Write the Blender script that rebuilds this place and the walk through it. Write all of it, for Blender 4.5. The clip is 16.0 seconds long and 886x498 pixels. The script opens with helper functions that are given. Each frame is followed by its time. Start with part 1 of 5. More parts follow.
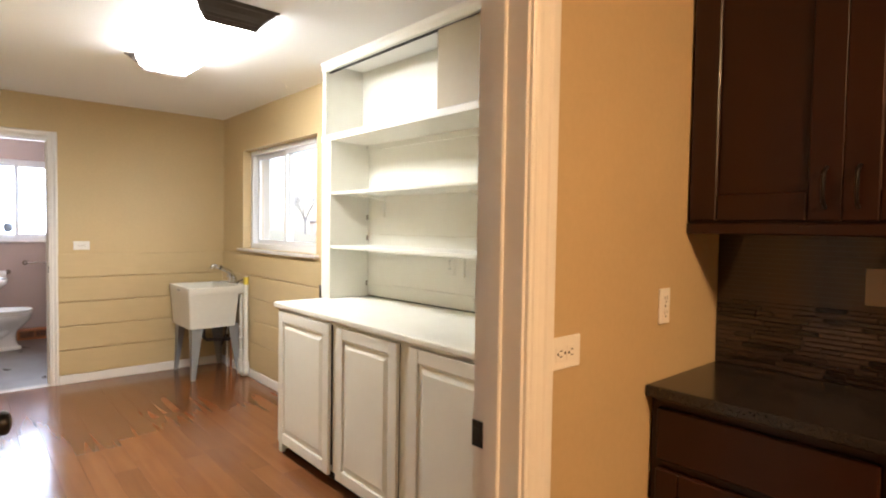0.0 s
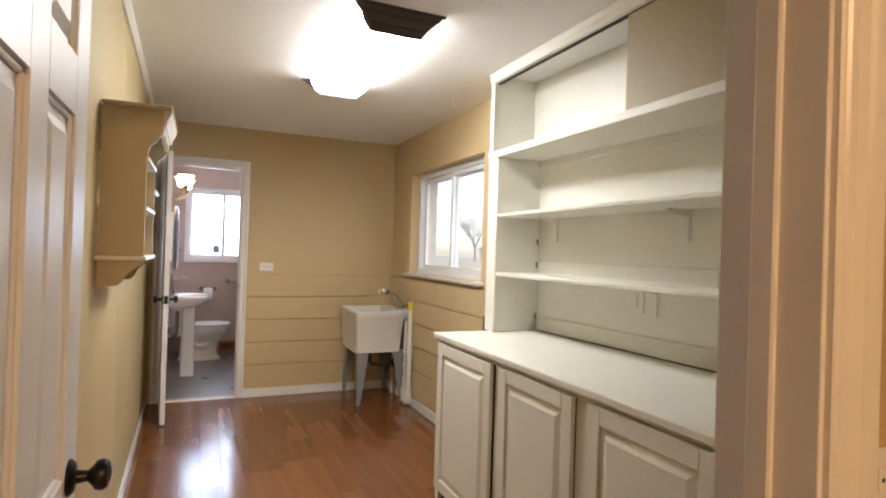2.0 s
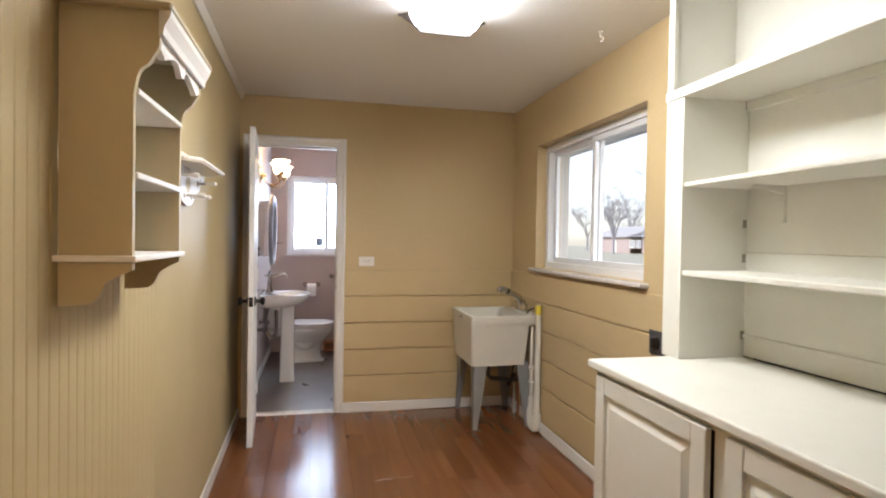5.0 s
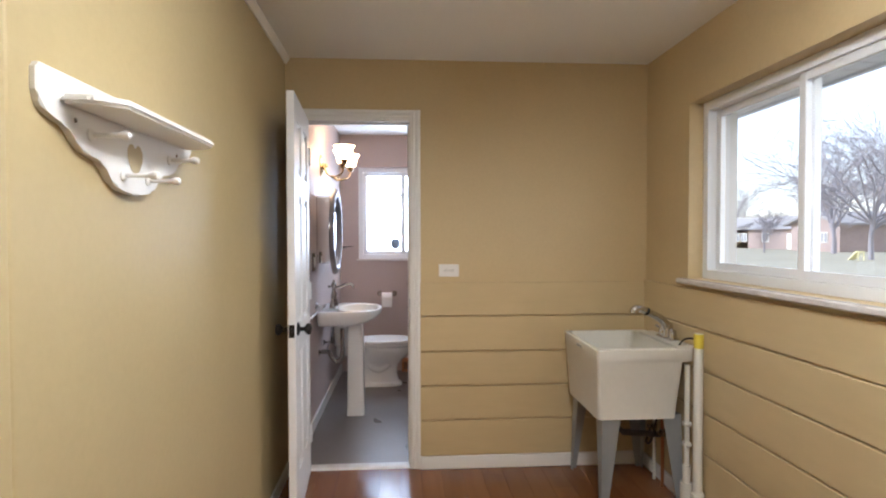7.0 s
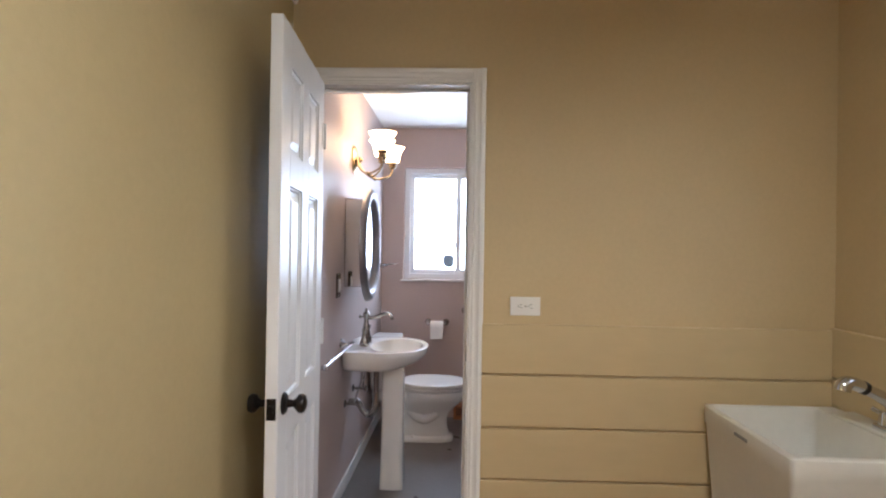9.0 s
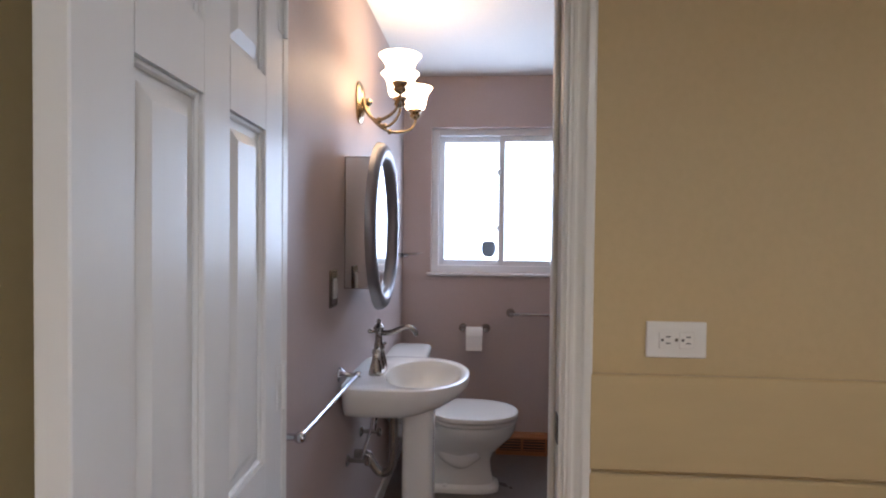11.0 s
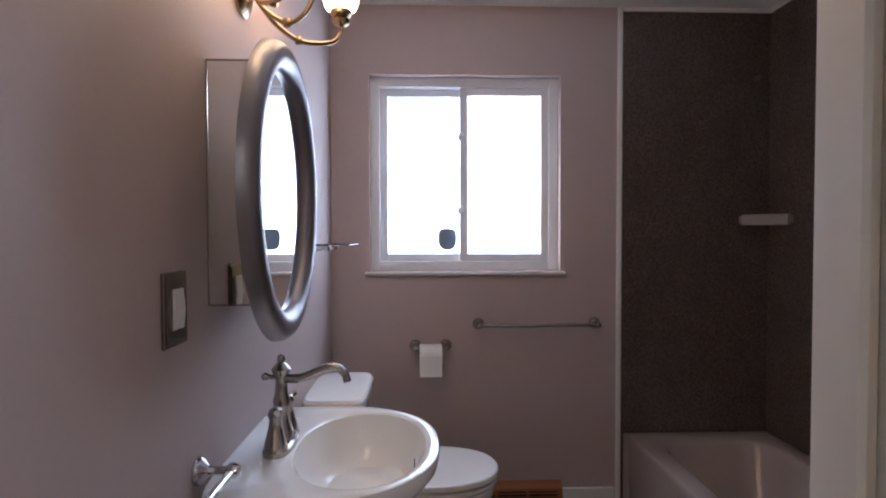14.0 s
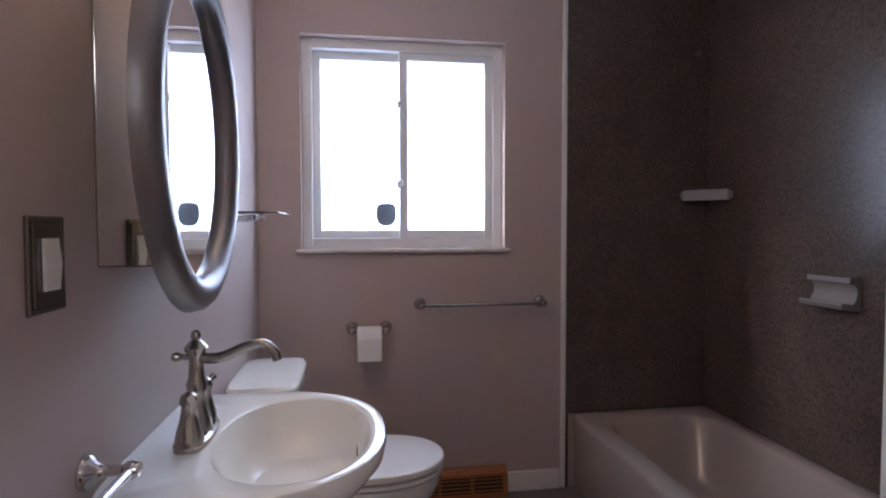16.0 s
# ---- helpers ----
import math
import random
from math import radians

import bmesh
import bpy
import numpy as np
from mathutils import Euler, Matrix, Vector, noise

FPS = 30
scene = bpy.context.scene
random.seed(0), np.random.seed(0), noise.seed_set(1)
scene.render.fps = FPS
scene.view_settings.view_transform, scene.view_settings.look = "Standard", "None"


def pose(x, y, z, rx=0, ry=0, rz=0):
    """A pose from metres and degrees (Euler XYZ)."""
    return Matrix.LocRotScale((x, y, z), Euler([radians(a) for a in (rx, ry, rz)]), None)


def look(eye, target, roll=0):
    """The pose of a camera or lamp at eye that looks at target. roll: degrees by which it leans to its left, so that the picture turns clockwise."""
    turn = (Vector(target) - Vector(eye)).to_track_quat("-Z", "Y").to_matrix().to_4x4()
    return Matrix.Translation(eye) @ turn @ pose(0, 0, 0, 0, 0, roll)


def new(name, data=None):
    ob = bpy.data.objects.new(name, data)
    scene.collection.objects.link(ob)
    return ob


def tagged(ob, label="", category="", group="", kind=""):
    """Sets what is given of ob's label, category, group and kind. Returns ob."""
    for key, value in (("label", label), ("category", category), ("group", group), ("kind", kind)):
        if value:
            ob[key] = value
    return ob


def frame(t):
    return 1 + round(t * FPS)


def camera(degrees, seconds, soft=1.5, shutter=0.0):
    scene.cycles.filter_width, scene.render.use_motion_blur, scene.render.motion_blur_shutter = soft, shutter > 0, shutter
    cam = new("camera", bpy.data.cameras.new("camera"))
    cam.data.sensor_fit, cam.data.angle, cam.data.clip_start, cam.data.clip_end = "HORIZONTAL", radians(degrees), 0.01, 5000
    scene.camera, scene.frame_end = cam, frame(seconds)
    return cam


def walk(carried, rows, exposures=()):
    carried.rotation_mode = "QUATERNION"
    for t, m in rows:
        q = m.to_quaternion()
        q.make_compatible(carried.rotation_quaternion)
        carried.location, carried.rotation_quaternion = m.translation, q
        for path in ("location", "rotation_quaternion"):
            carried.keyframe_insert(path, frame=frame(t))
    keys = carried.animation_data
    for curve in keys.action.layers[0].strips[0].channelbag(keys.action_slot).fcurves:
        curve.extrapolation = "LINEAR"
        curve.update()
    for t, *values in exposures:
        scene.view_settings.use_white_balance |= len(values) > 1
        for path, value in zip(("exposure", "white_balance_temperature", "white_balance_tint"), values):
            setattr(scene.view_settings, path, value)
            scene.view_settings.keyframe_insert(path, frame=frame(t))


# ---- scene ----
cam = camera(77.5, 16.0, soft=2.1)
PATH = [
    (0, (0.55, 0.127, 1.366), (-0.952, 1.445, 1.291), 0.9),
    (0.5, (0.489, 0.216, 1.36), (-1.152, 1.357, 1.294), 0.8),
    (1, (0.436, 0.247, 1.365), (-1.305, 1.231, 1.322), 1.1),
    (1.5, (0.326, 0.298, 1.364), (-1.478, 1.162, 1.346), 1.4),
    (2, (0.21, 0.341, 1.354), (-1.618, 1.151, 1.365), 1.8),
    (2.5, (0.13, 0.37, 1.344), (-1.711, 1.151, 1.38), 1.9),
    (3, (0.043, 0.387, 1.332), (-1.805, 1.15, 1.382), 1.9),
    (3.5, (-0.064, 0.413, 1.336), (-1.928, 1.137, 1.385), 1.8),
    (4, (-0.228, 0.457, 1.335), (-2.127, 1.084, 1.36), 1.7),
    (6.5, (-1.512, 0.648, 1.376), (-3.501, 0.853, 1.315), -0.2),
    (7, (-1.776, 0.66, 1.371), (-3.771, 0.794, 1.326), -0.1),
    (7.5, (-2.078, 0.631, 1.381), (-4.076, 0.723, 1.345), 0.3),
    (8, (-2.298, 0.634, 1.373), (-4.297, 0.703, 1.362), 0.5),
    (8.5, (-2.567, 0.638, 1.377), (-4.567, 0.662, 1.379), 0.6),
    (9, (-2.829, 0.654, 1.385), (-4.828, 0.59, 1.391), 0.9),
    (11.5, (-4.101, 0.494, 1.371), (-6.095, 0.343, 1.327), 0.6),
    (12, (-4.29, 0.475, 1.373), (-6.285, 0.357, 1.328), 0.4),
    (12.5, (-4.451, 0.459, 1.364), (-6.449, 0.38, 1.32), 0.4),
    (13, (-4.596, 0.464, 1.358), (-6.594, 0.384, 1.308), 0.3),
    (13.5, (-4.696, 0.455, 1.341), (-6.695, 0.432, 1.297), -0.1),
    (14, (-4.79, 0.436, 1.317), (-6.788, 0.506, 1.267), -0.1),
    (14.5, (-4.856, 0.417, 1.295), (-6.851, 0.548, 1.241), -0.2),
    (15, (-4.898, 0.41, 1.278), (-6.887, 0.614, 1.218), -0.2),
    (15.5, (-4.933, 0.409, 1.257), (-6.915, 0.668, 1.187), -0.1),
    (16, (-4.95, 0.414, 1.239), (-6.924, 0.725, 1.16), -0.1),
]
EXPOSURES = [(0.0, 2.32, 6250, 11), (1.0, 1.94, 6300, 11), (2.0, 1.76, 6350, 12), (5.0, 1.76, 6200, 12), (7.0, 1.80, 5950, 11), (9.0, 1.68, 5900, 11), (11.5, 0.99, 5850, 15), (12.5, 0.92, 5950, 17), (14.0, 0.94, 5900, 17), (16.0, 0.98, 5900, 17)]
walk(cam, [(t, look(eye, target, roll)) for t, eye, target, roll in PATH], EXPOSURES)

# ---- world and large lights ----
world = bpy.data.worlds.new("overcast_sky")
scene.world = world
world.use_nodes = True
wn = world.node_tree.nodes
sky = wn.new("ShaderNodeTexSky")
sky.sky_type = "NISHITA"
sky.sun_disc = False
sky.sun_elevation, sky.sun_rotation = radians(32), radians(20)
sky.air_density, sky.dust_density, sky.ozone_density = 1.0, 1.0, 1.0
pale = wn.new("ShaderNodeHueSaturation")
pale.inputs["Saturation"].default_value = 0.6
world.node_tree.links.new(sky.outputs[0], pale.inputs["Color"])
world.node_tree.links.new(pale.outputs[0], wn["Background"].inputs[0])
wn["Background"].inputs[1].default_value = 0.115
sun = new("sun", bpy.data.lights.new("sun", "SUN"))
sun.data.energy, sun.data.angle, sun.data.color = 1.9, radians(20), (1.0, 0.96, 0.9)
sun.matrix_world = pose(0, 0, 12, 58, 0, -20)

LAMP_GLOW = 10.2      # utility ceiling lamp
SHADE_GLOW = 5.8      # glass shades over the bathroom mirror
KITCHEN_WATTS = 68.0
day = new("bath_window_daylight", bpy.data.lights.new("bath_window_daylight", "AREA"))
day.data.shape, day.data.size, day.data.size_y = "RECTANGLE", 0.86, 0.90
day.data.energy, day.data.color = 8.2, (0.70, 0.83, 1.0)
day.matrix_world = look((-7.60, 0.635, 1.61), (-6.6, 0.635, 1.61))


# ---- materials ----
def material(name, colour, rough=0.5, metal=0.0, grain=0.0, scale=40.0, stain=0.0, stain_scale=3.0, bump=0.0, bump_scale=120.0,
             coat=0.0, second=None, spec=0.5, by_piece=0.0, stretch=(1, 1, 1)):
    """A surface with fine grain, broad stains, relief and, where asked, a shift from piece to piece."""
    m = bpy.data.materials.new(name)
    m.use_nodes = True
    n, l = m.node_tree.nodes, m.node_tree.links
    b = n["Principled BSDF"]
    b.inputs["Roughness"].default_value = rough
    b.inputs["Metallic"].default_value = metal
    b.inputs["Coat Weight"].default_value = coat
    b.inputs["Coat Roughness"].default_value = 0.12
    b.inputs["Specular IOR Level"].default_value = spec
    co = n.new("ShaderNodeTexCoord")
    mp = n.new("ShaderNodeMapping")
    mp.inputs["Scale"].default_value = stretch
    l.new(co.outputs["Object"], mp.inputs[0])
    if by_piece:
        who = n.new("ShaderNodeObjectInfo")
        shift = n.new("ShaderNodeMath")
        shift.operation = "MULTIPLY"
        shift.inputs[1].default_value = 37.0
        l.new(who.outputs["Random"], shift.inputs[0])
        l.new(shift.outputs[0], mp.inputs["Location"])
    base = n.new("ShaderNodeRGB")
    base.outputs[0].default_value = (*colour, 1)
    last = base.outputs[0]

    def mixed(fac, a, col, amount, lo=0.35, hi=0.7):
        ramp = n.new("ShaderNodeMapRange")
        ramp.inputs[1].default_value, ramp.inputs[2].default_value = lo, hi
        ramp.inputs[3].default_value, ramp.inputs[4].default_value = 0, amount
        l.new(fac, ramp.inputs[0])
        mx = n.new("ShaderNodeMix")
        mx.data_type = "RGBA"
        l.new(ramp.outputs[0], mx.inputs[0])
        l.new(a, mx.inputs[6])
        mx.inputs[7].default_value = (*col, 1)
        return mx.outputs[2]

    dark = second or tuple(c * 0.6 for c in colour)
    if grain:
        t = n.new("ShaderNodeTexNoise")
        t.inputs["Scale"].default_value, t.inputs["Detail"].default_value = scale, 6
        l.new(mp.outputs[0], t.inputs[0])
        last = mixed(t.outputs[0], last, dark, grain)
    if stain:
        t = n.new("ShaderNodeTexNoise")
        t.inputs["Scale"].default_value, t.inputs["Detail"].default_value = stain_scale, 3
        l.new(co.outputs["Object"], t.inputs[0])
        last = mixed(t.outputs[0], last, dark, stain)
        rr = n.new("ShaderNodeMapRange")
        rr.inputs[3].default_value, rr.inputs[4].default_value = max(rough - 0.08, 0.02), min(rough + 0.1, 1)
        l.new(t.outputs[0], rr.inputs[0])
        l.new(rr.outputs[0], b.inputs["Roughness"])
    if by_piece:
        oi = n.new("ShaderNodeObjectInfo")
        hs = n.new("ShaderNodeHueSaturation")
        mr = n.new("ShaderNodeMapRange")
        mr.inputs[3].default_value, mr.inputs[4].default_value = 1 - by_piece, 1 + by_piece
        l.new(oi.outputs["Random"], mr.inputs[0])
        l.new(mr.outputs[0], hs.inputs["Value"])
        l.new(last, hs.inputs["Color"])
        last = hs.outputs[0]
    l.new(last, b.inputs["Base Color"])
    if bump:
        t = n.new("ShaderNodeTexNoise")
        t.inputs["Scale"].default_value, t.inputs["Detail"].default_value = bump_scale, 4
        l.new(mp.outputs[0], t.inputs[0])
        bp = n.new("ShaderNodeBump")
        bp.inputs["Strength"].default_value, bp.inputs["Distance"].default_value = bump, 0.002
        l.new(t.outputs[0], bp.inputs["Height"])
        l.new(bp.outputs[0], b.inputs["Normal"])
    return m


def glowing(name, colour, strength, rough=0.3):
    m = material(name, (0.85, 0.85, 0.83), rough)
    b = m.node_tree.nodes["Principled BSDF"]
    b.inputs["Emission Color"].default_value = (*colour, 1)
    b.inputs["Emission Strength"].default_value = strength
    return m


def glass(name, colour=(0.97, 0.98, 1.0), rough=0.0):
    m = material(name, colour, rough)
    b = m.node_tree.nodes["Principled BSDF"]
    b.inputs["Transmission Weight"].default_value = 1.0
    b.inputs["IOR"].default_value = 1.45
    return m


# Olive hue kept; value lowered below TAN to imitate dimmer light on this wall.
DIMMED_PANEL_PAINT = material("dimmed_olive_tan_panel_paint", (0.50, 0.396, 0.208), 0.5, grain=0.10, scale=50, stain=0.12, stain_scale=1.8, bump=0.1, bump_scale=160)
TAN = material("tan_wall_paint", (0.575, 0.440, 0.238), 0.55, grain=0.10, scale=60, stain=0.12, stain_scale=1.6, bump=0.12, bump_scale=180)
TAN_BOARD = material("tan_painted_board", (0.580, 0.447, 0.243), 0.42, grain=0.1, scale=30, stain=0.14, stain_scale=2.2, bump=0.15, bump_scale=60, stretch=(0.2, 0.2, 1))
WARM_TAN = material("kitchen_wall_paint", (0.52, 0.39, 0.22), 0.5, grain=0.1, scale=60, stain=0.12, stain_scale=1.5, bump=0.12, bump_scale=180)
CEILING = material("ceiling_paint", (0.86, 0.855, 0.835), 0.8, grain=0.08, scale=90, stain=0.06, stain_scale=1.2, bump=0.25, bump_scale=140)
TRIM = material("white_trim_paint", (0.80, 0.78, 0.74), 0.32, grain=0.05, scale=25, stain=0.06, stain_scale=4, bump=0.06, bump_scale=60)
DOOR_WHITE = material("white_door_paint", (0.78, 0.78, 0.78), 0.40, grain=0.04, scale=30, stain=0.05, stain_scale=3, bump=0.08, bump_scale=90, stretch=(1, 1, 0.15))
CREAM = material("cream_cabinet_paint", (0.78, 0.77, 0.69), 0.36, grain=0.06, scale=20, stain=0.10, stain_scale=3.5, bump=0.10, bump_scale=45, second=(0.58, 0.53, 0.42))
SHELF_TAN = material("beige_shelf_paint", (0.50, 0.425, 0.27), 0.45, grain=0.06, scale=30, stain=0.08, stain_scale=4, bump=0.08, bump_scale=60)
PANEL_TAN = material("tan_sliding_panel", (0.42, 0.34, 0.20), 0.5, grain=0.1, scale=30, stain=0.1, stain_scale=2, bump=0.06)
FLOOR = material("red_brown_laminate", (0.205, 0.078, 0.028), 0.17, grain=0.5, scale=11, stain=0.2, stain_scale=2.2,
                 second=(0.115, 0.040, 0.014), by_piece=0.15, stretch=(0.10, 1.4, 1), spec=0.6)
SEAM = material("dark_floor_joint", (0.05, 0.02, 0.01), 0.8)
BATH_PAINT = material("mauve_grey_bath_paint", (0.50, 0.405, 0.378), 0.5, grain=0.08, scale=60, stain=0.08, stain_scale=1.5, bump=0.12, bump_scale=180)
BATH_FLOOR = material("grey_sheet_floor", (0.155, 0.130, 0.118), 0.30, grain=0.25, scale=30, stain=0.05, stain_scale=4, bump=0.08, bump_scale=70, second=(0.108, 0.090, 0.081))
PORCELAIN = material("white_porcelain", (0.82, 0.81, 0.77), 0.09, stain=0.03, stain_scale=3, coat=0.4)
SEAT_PLASTIC = material("white_seat_plastic", (0.78, 0.75, 0.71), 0.22, stain=0.04, stain_scale=5)
TUB_PLASTIC = material("off_white_tub_plastic", (0.76, 0.74, 0.66), 0.38, grain=0.06, scale=40, stain=0.10, stain_scale=5, bump=0.08, bump_scale=90)
LEG_GREY = material("grey_painted_steel", (0.30, 0.31, 0.31), 0.45, 0.2, grain=0.15, scale=30, stain=0.15, stain_scale=6)
PVC = material("white_pvc_pipe", (0.76, 0.74, 0.66), 0.35, grain=0.06, scale=30, stain=0.12, stain_scale=8)
YELLOW = material("yellow_tape", (0.72, 0.58, 0.06), 0.5, stain=0.15, stain_scale=20)
CHROME = material("polished_chrome", (0.62, 0.62, 0.64), 0.07, 1.0, bump=0.02, bump_scale=200)
NICKEL = material("brushed_nickel", (0.42, 0.39, 0.355), 0.22, 1.0, bump=0.03, bump_scale=300)
BRASS = material("antique_brass", (0.40, 0.30, 0.17), 0.26, 1.0, bump=0.03, bump_scale=200)
SILVER = material("silver_painted_frame", (0.25, 0.235, 0.245), 0.36, 0.8, bump=0.04, bump_scale=160)
BLACK = material("oil_rubbed_bronze", (0.018, 0.015, 0.014), 0.32, 0.6, stain=0.1, stain_scale=20)
# Near-black that paints the shade inside gaps, grooves, holes and the base cabinet.
DARK = material("painted_void_shade", (0.02, 0.018, 0.016), 0.8)
DARK_LAMP = material("dark_stained_lamp_end", (0.065, 0.052, 0.045), 0.42, grain=0.3, scale=30, bump=0.1, stretch=(1, 0.2, 1))
CABINET = material("dark_cherry_cabinet", (0.024, 0.0062, 0.0019), 0.34, grain=0.35, scale=12, stain=0.15, stain_scale=3, bump=0.08, bump_scale=60,
                   second=(0.013, 0.0036, 0.0014), stretch=(1, 1, 0.12), coat=0.1, spec=0.3)
COUNTER = material("black_stone_counter", (0.012, 0.0105, 0.010), 0.16, grain=0.4, scale=160, stain=0.15, stain_scale=9, second=(0.035, 0.03, 0.027))
TILE = material("mosaic_glass_tile", (0.024, 0.016, 0.013), 0.16, grain=0.2, scale=40, by_piece=0.85, coat=0.3)
GROUT = material("dark_grout", (0.03, 0.025, 0.022), 0.85, grain=0.2, scale=120)
SURROUND = material("speckled_brown_surround", (0.150, 0.112, 0.090), 0.22, grain=0.8, scale=85, stain=0.3, stain_scale=7, bump=0.3, bump_scale=110,
                    second=(0.052, 0.039, 0.032))
PLATE = material("white_plate_plastic", (0.80, 0.78, 0.74), 0.3, stain=0.03, stain_scale=20)
DARK_PLATE = material("dark_grey_receptacle", (0.07, 0.07, 0.075), 0.4, stain=0.1, stain_scale=20)
VINYL = material("white_window_vinyl", (0.80, 0.81, 0.82), 0.35, grain=0.03, scale=30, stain=0.05, stain_scale=5)
STONE = material("marble_sill", (0.70, 0.67, 0.64), 0.22, grain=0.5, scale=16, stain=0.25, stain_scale=9, second=(0.45, 0.40, 0.37))
ORANGE_WOOD = material("orange_oak_register", (0.36, 0.125, 0.035), 0.35, grain=0.5, scale=14, stain=0.2, stain_scale=6, stretch=(1, 0.15, 1))
COPPER = material("copper_pipe", (0.55, 0.25, 0.13), 0.3, 1.0, stain=0.2, stain_scale=30)
PAPER = material("white_toilet_paper", (0.85, 0.84, 0.82), 0.9, grain=0.06, scale=70, bump=0.2, bump_scale=150)
MIRROR = material("mirror_glass", (0.90, 0.91, 0.91), 0.01, 1.0)
PANE = glass("clear_window_glass")
FROST = glass("frosted_window_glass", (0.96, 0.97, 1.0), 0.45)
SHELF_GLASS = glass("clear_shelf_glass", (0.90, 0.96, 0.95))
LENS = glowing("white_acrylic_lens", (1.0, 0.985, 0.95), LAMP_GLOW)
# Lens sides glow at 70 percent so the walls and bookcase get less light.
LENS_SIDE = glowing("dimmed_acrylic_lens_side", (1.0, 0.985, 0.95), LAMP_GLOW * 0.70)
SHADE = glowing("frosted_glass_shade", (1.0, 0.68, 0.38), SHADE_GLOW)
# Lawn, bark, brick and roof are lightened: distance haze put into their colours.
GRASS = material("hazed_winter_grass", (0.37, 0.35, 0.28), 0.9, grain=0.5, scale=3, stain=0.4, stain_scale=0.2, second=(0.29, 0.28, 0.21))
ASPHALT = material("pale_asphalt", (0.42, 0.42, 0.43), 0.85, grain=0.3, scale=8, stain=0.2, stain_scale=0.4)
BARK = material("hazed_tree_bark", (0.33, 0.31, 0.34), 0.9, grain=0.3, scale=12, stain=0.2, stain_scale=2)
BRICKWORK = material("hazed_red_brown_brick", (0.42, 0.33, 0.31), 0.85, grain=0.5, scale=6, stain=0.25, stain_scale=0.8)
ROOF = material("hazed_grey_shingle_roof", (0.40, 0.39, 0.40), 0.9, grain=0.4, scale=5, stain=0.3, stain_scale=0.6)
SOFFIT = material("white_soffit_board", (0.66, 0.66, 0.67), 0.5, grain=0.1, scale=12, stain=0.1, stain_scale=3)
SIDING = material("outside_siding", (0.55, 0.53, 0.50), 0.6, grain=0.2, scale=10, stain=0.15, stain_scale=1)
TAUPE = material("taupe_glazed_ceramic", (0.30, 0.265, 0.25), 0.15, stain=0.08, stain_scale=20, coat=0.3)
ALMOND = material("almond_enamel", (0.43, 0.35, 0.31), 0.14, stain=0.05, stain_scale=3, coat=0.3)
PEWTER = material("dark_pewter_plate", (0.26, 0.225, 0.19), 0.26, 1.0, bump=0.04, bump_scale=200)
# House window glass paled to paint the haze of distance over it.
HAZED_PANE = material("hazed_window_glass", (0.30, 0.31, 0.34), 0.15, stain=0.2, stain_scale=2)
SLIDE = material("yellow_play_slide", (0.80, 0.74, 0.42), 0.4)


# ---- building blocks ----
AT = {}


def thing(name, loc, label="", category="", group="", kind="", turn=0.0):
    """An Empty at a thing's base, to hold its parts."""
    ob = new(name)
    ob.empty_display_size = 0.05
    ob.matrix_basis = pose(*loc, 0, 0, turn)
    AT[ob.name] = Vector(loc)
    return tagged(ob, label, category, group, kind)


def part(name, bm, mat, parent=None, label="", local=False, smooth=False):
    """One mesh object from a bmesh; its coordinates are the room's, or, if local, its thing's."""
    if parent is not None and not local:
        bmesh.ops.translate(bm, vec=-AT[parent.name], verts=bm.verts)
    bmesh.ops.recalc_face_normals(bm, faces=bm.faces)
    me = bpy.data.meshes.new(name)
    bm.to_mesh(me)
    bm.free()
    if smooth:
        me.shade_smooth()
        me.set_sharp_from_angle(angle=radians(38))
    me.materials.append(mat)
    ob = new(name, me)
    if parent is not None:
        ob.parent = parent
        AT[ob.name] = AT[parent.name]
    else:
        AT[ob.name] = Vector((0, 0, 0))
    return tagged(ob, label)


def solid(bm, x0, x1, y0, y1, z0, z1, bevel=0.0, steps=1):
    """A block, with eased edges if asked."""
    made = bmesh.ops.create_cube(bm, size=1)["verts"]
    for v in made:
        v.co = Vector((x0 + (v.co.x + 0.5) * (x1 - x0), y0 + (v.co.y + 0.5) * (y1 - y0), z0 + (v.co.z + 0.5) * (z1 - z0)))
    if bevel:
        edges = list({e for v in made for e in v.link_edges})
        bmesh.ops.bevel(bm, geom=edges, offset=bevel, segments=steps, affect="EDGES", profile=0.5)
    return bm


def block(*dims, bevel=0.0, steps=1):
    return solid(bmesh.new(), *dims, bevel=bevel, steps=steps)


def blocks(*rows, bevel=0.0):
    bm = bmesh.new()
    for r in rows:
        solid(bm, *r, bevel=bevel)
    return bm


def loft(bm, rings, cap_low=True, cap_high=True):
    """Skins a run of rings of equal count."""
    made = [[bm.verts.new(p) for p in r] for r in rings]
    n = len(made[0])
    for a, b in zip(made, made[1:]):
        for i in range(n):
            bm.faces.new((a[i], a[(i + 1) % n], b[(i + 1) % n], b[i]))
    if cap_low:
        bm.faces.new(made[0][::-1])
    if cap_high:
        bm.faces.new(made[-1])
    return bm


def ring(cx, cy, z, rx, ry, n=32, power=2.0, ry_back=None, power_back=None):
    """A superellipse at a height; its back half (towards -y) may have another depth and squareness."""
    out = []
    for i in range(n):
        a = 2 * math.pi * i / n
        c, s = math.cos(a), math.sin(a)
        p, r = (power, ry) if s >= 0 else (power_back or power, ry_back or ry)
        out.append(Vector((cx + rx * math.copysign(abs(c) ** (2 / p), c), cy + r * math.copysign(abs(s) ** (2 / p), s), z)))
    return out


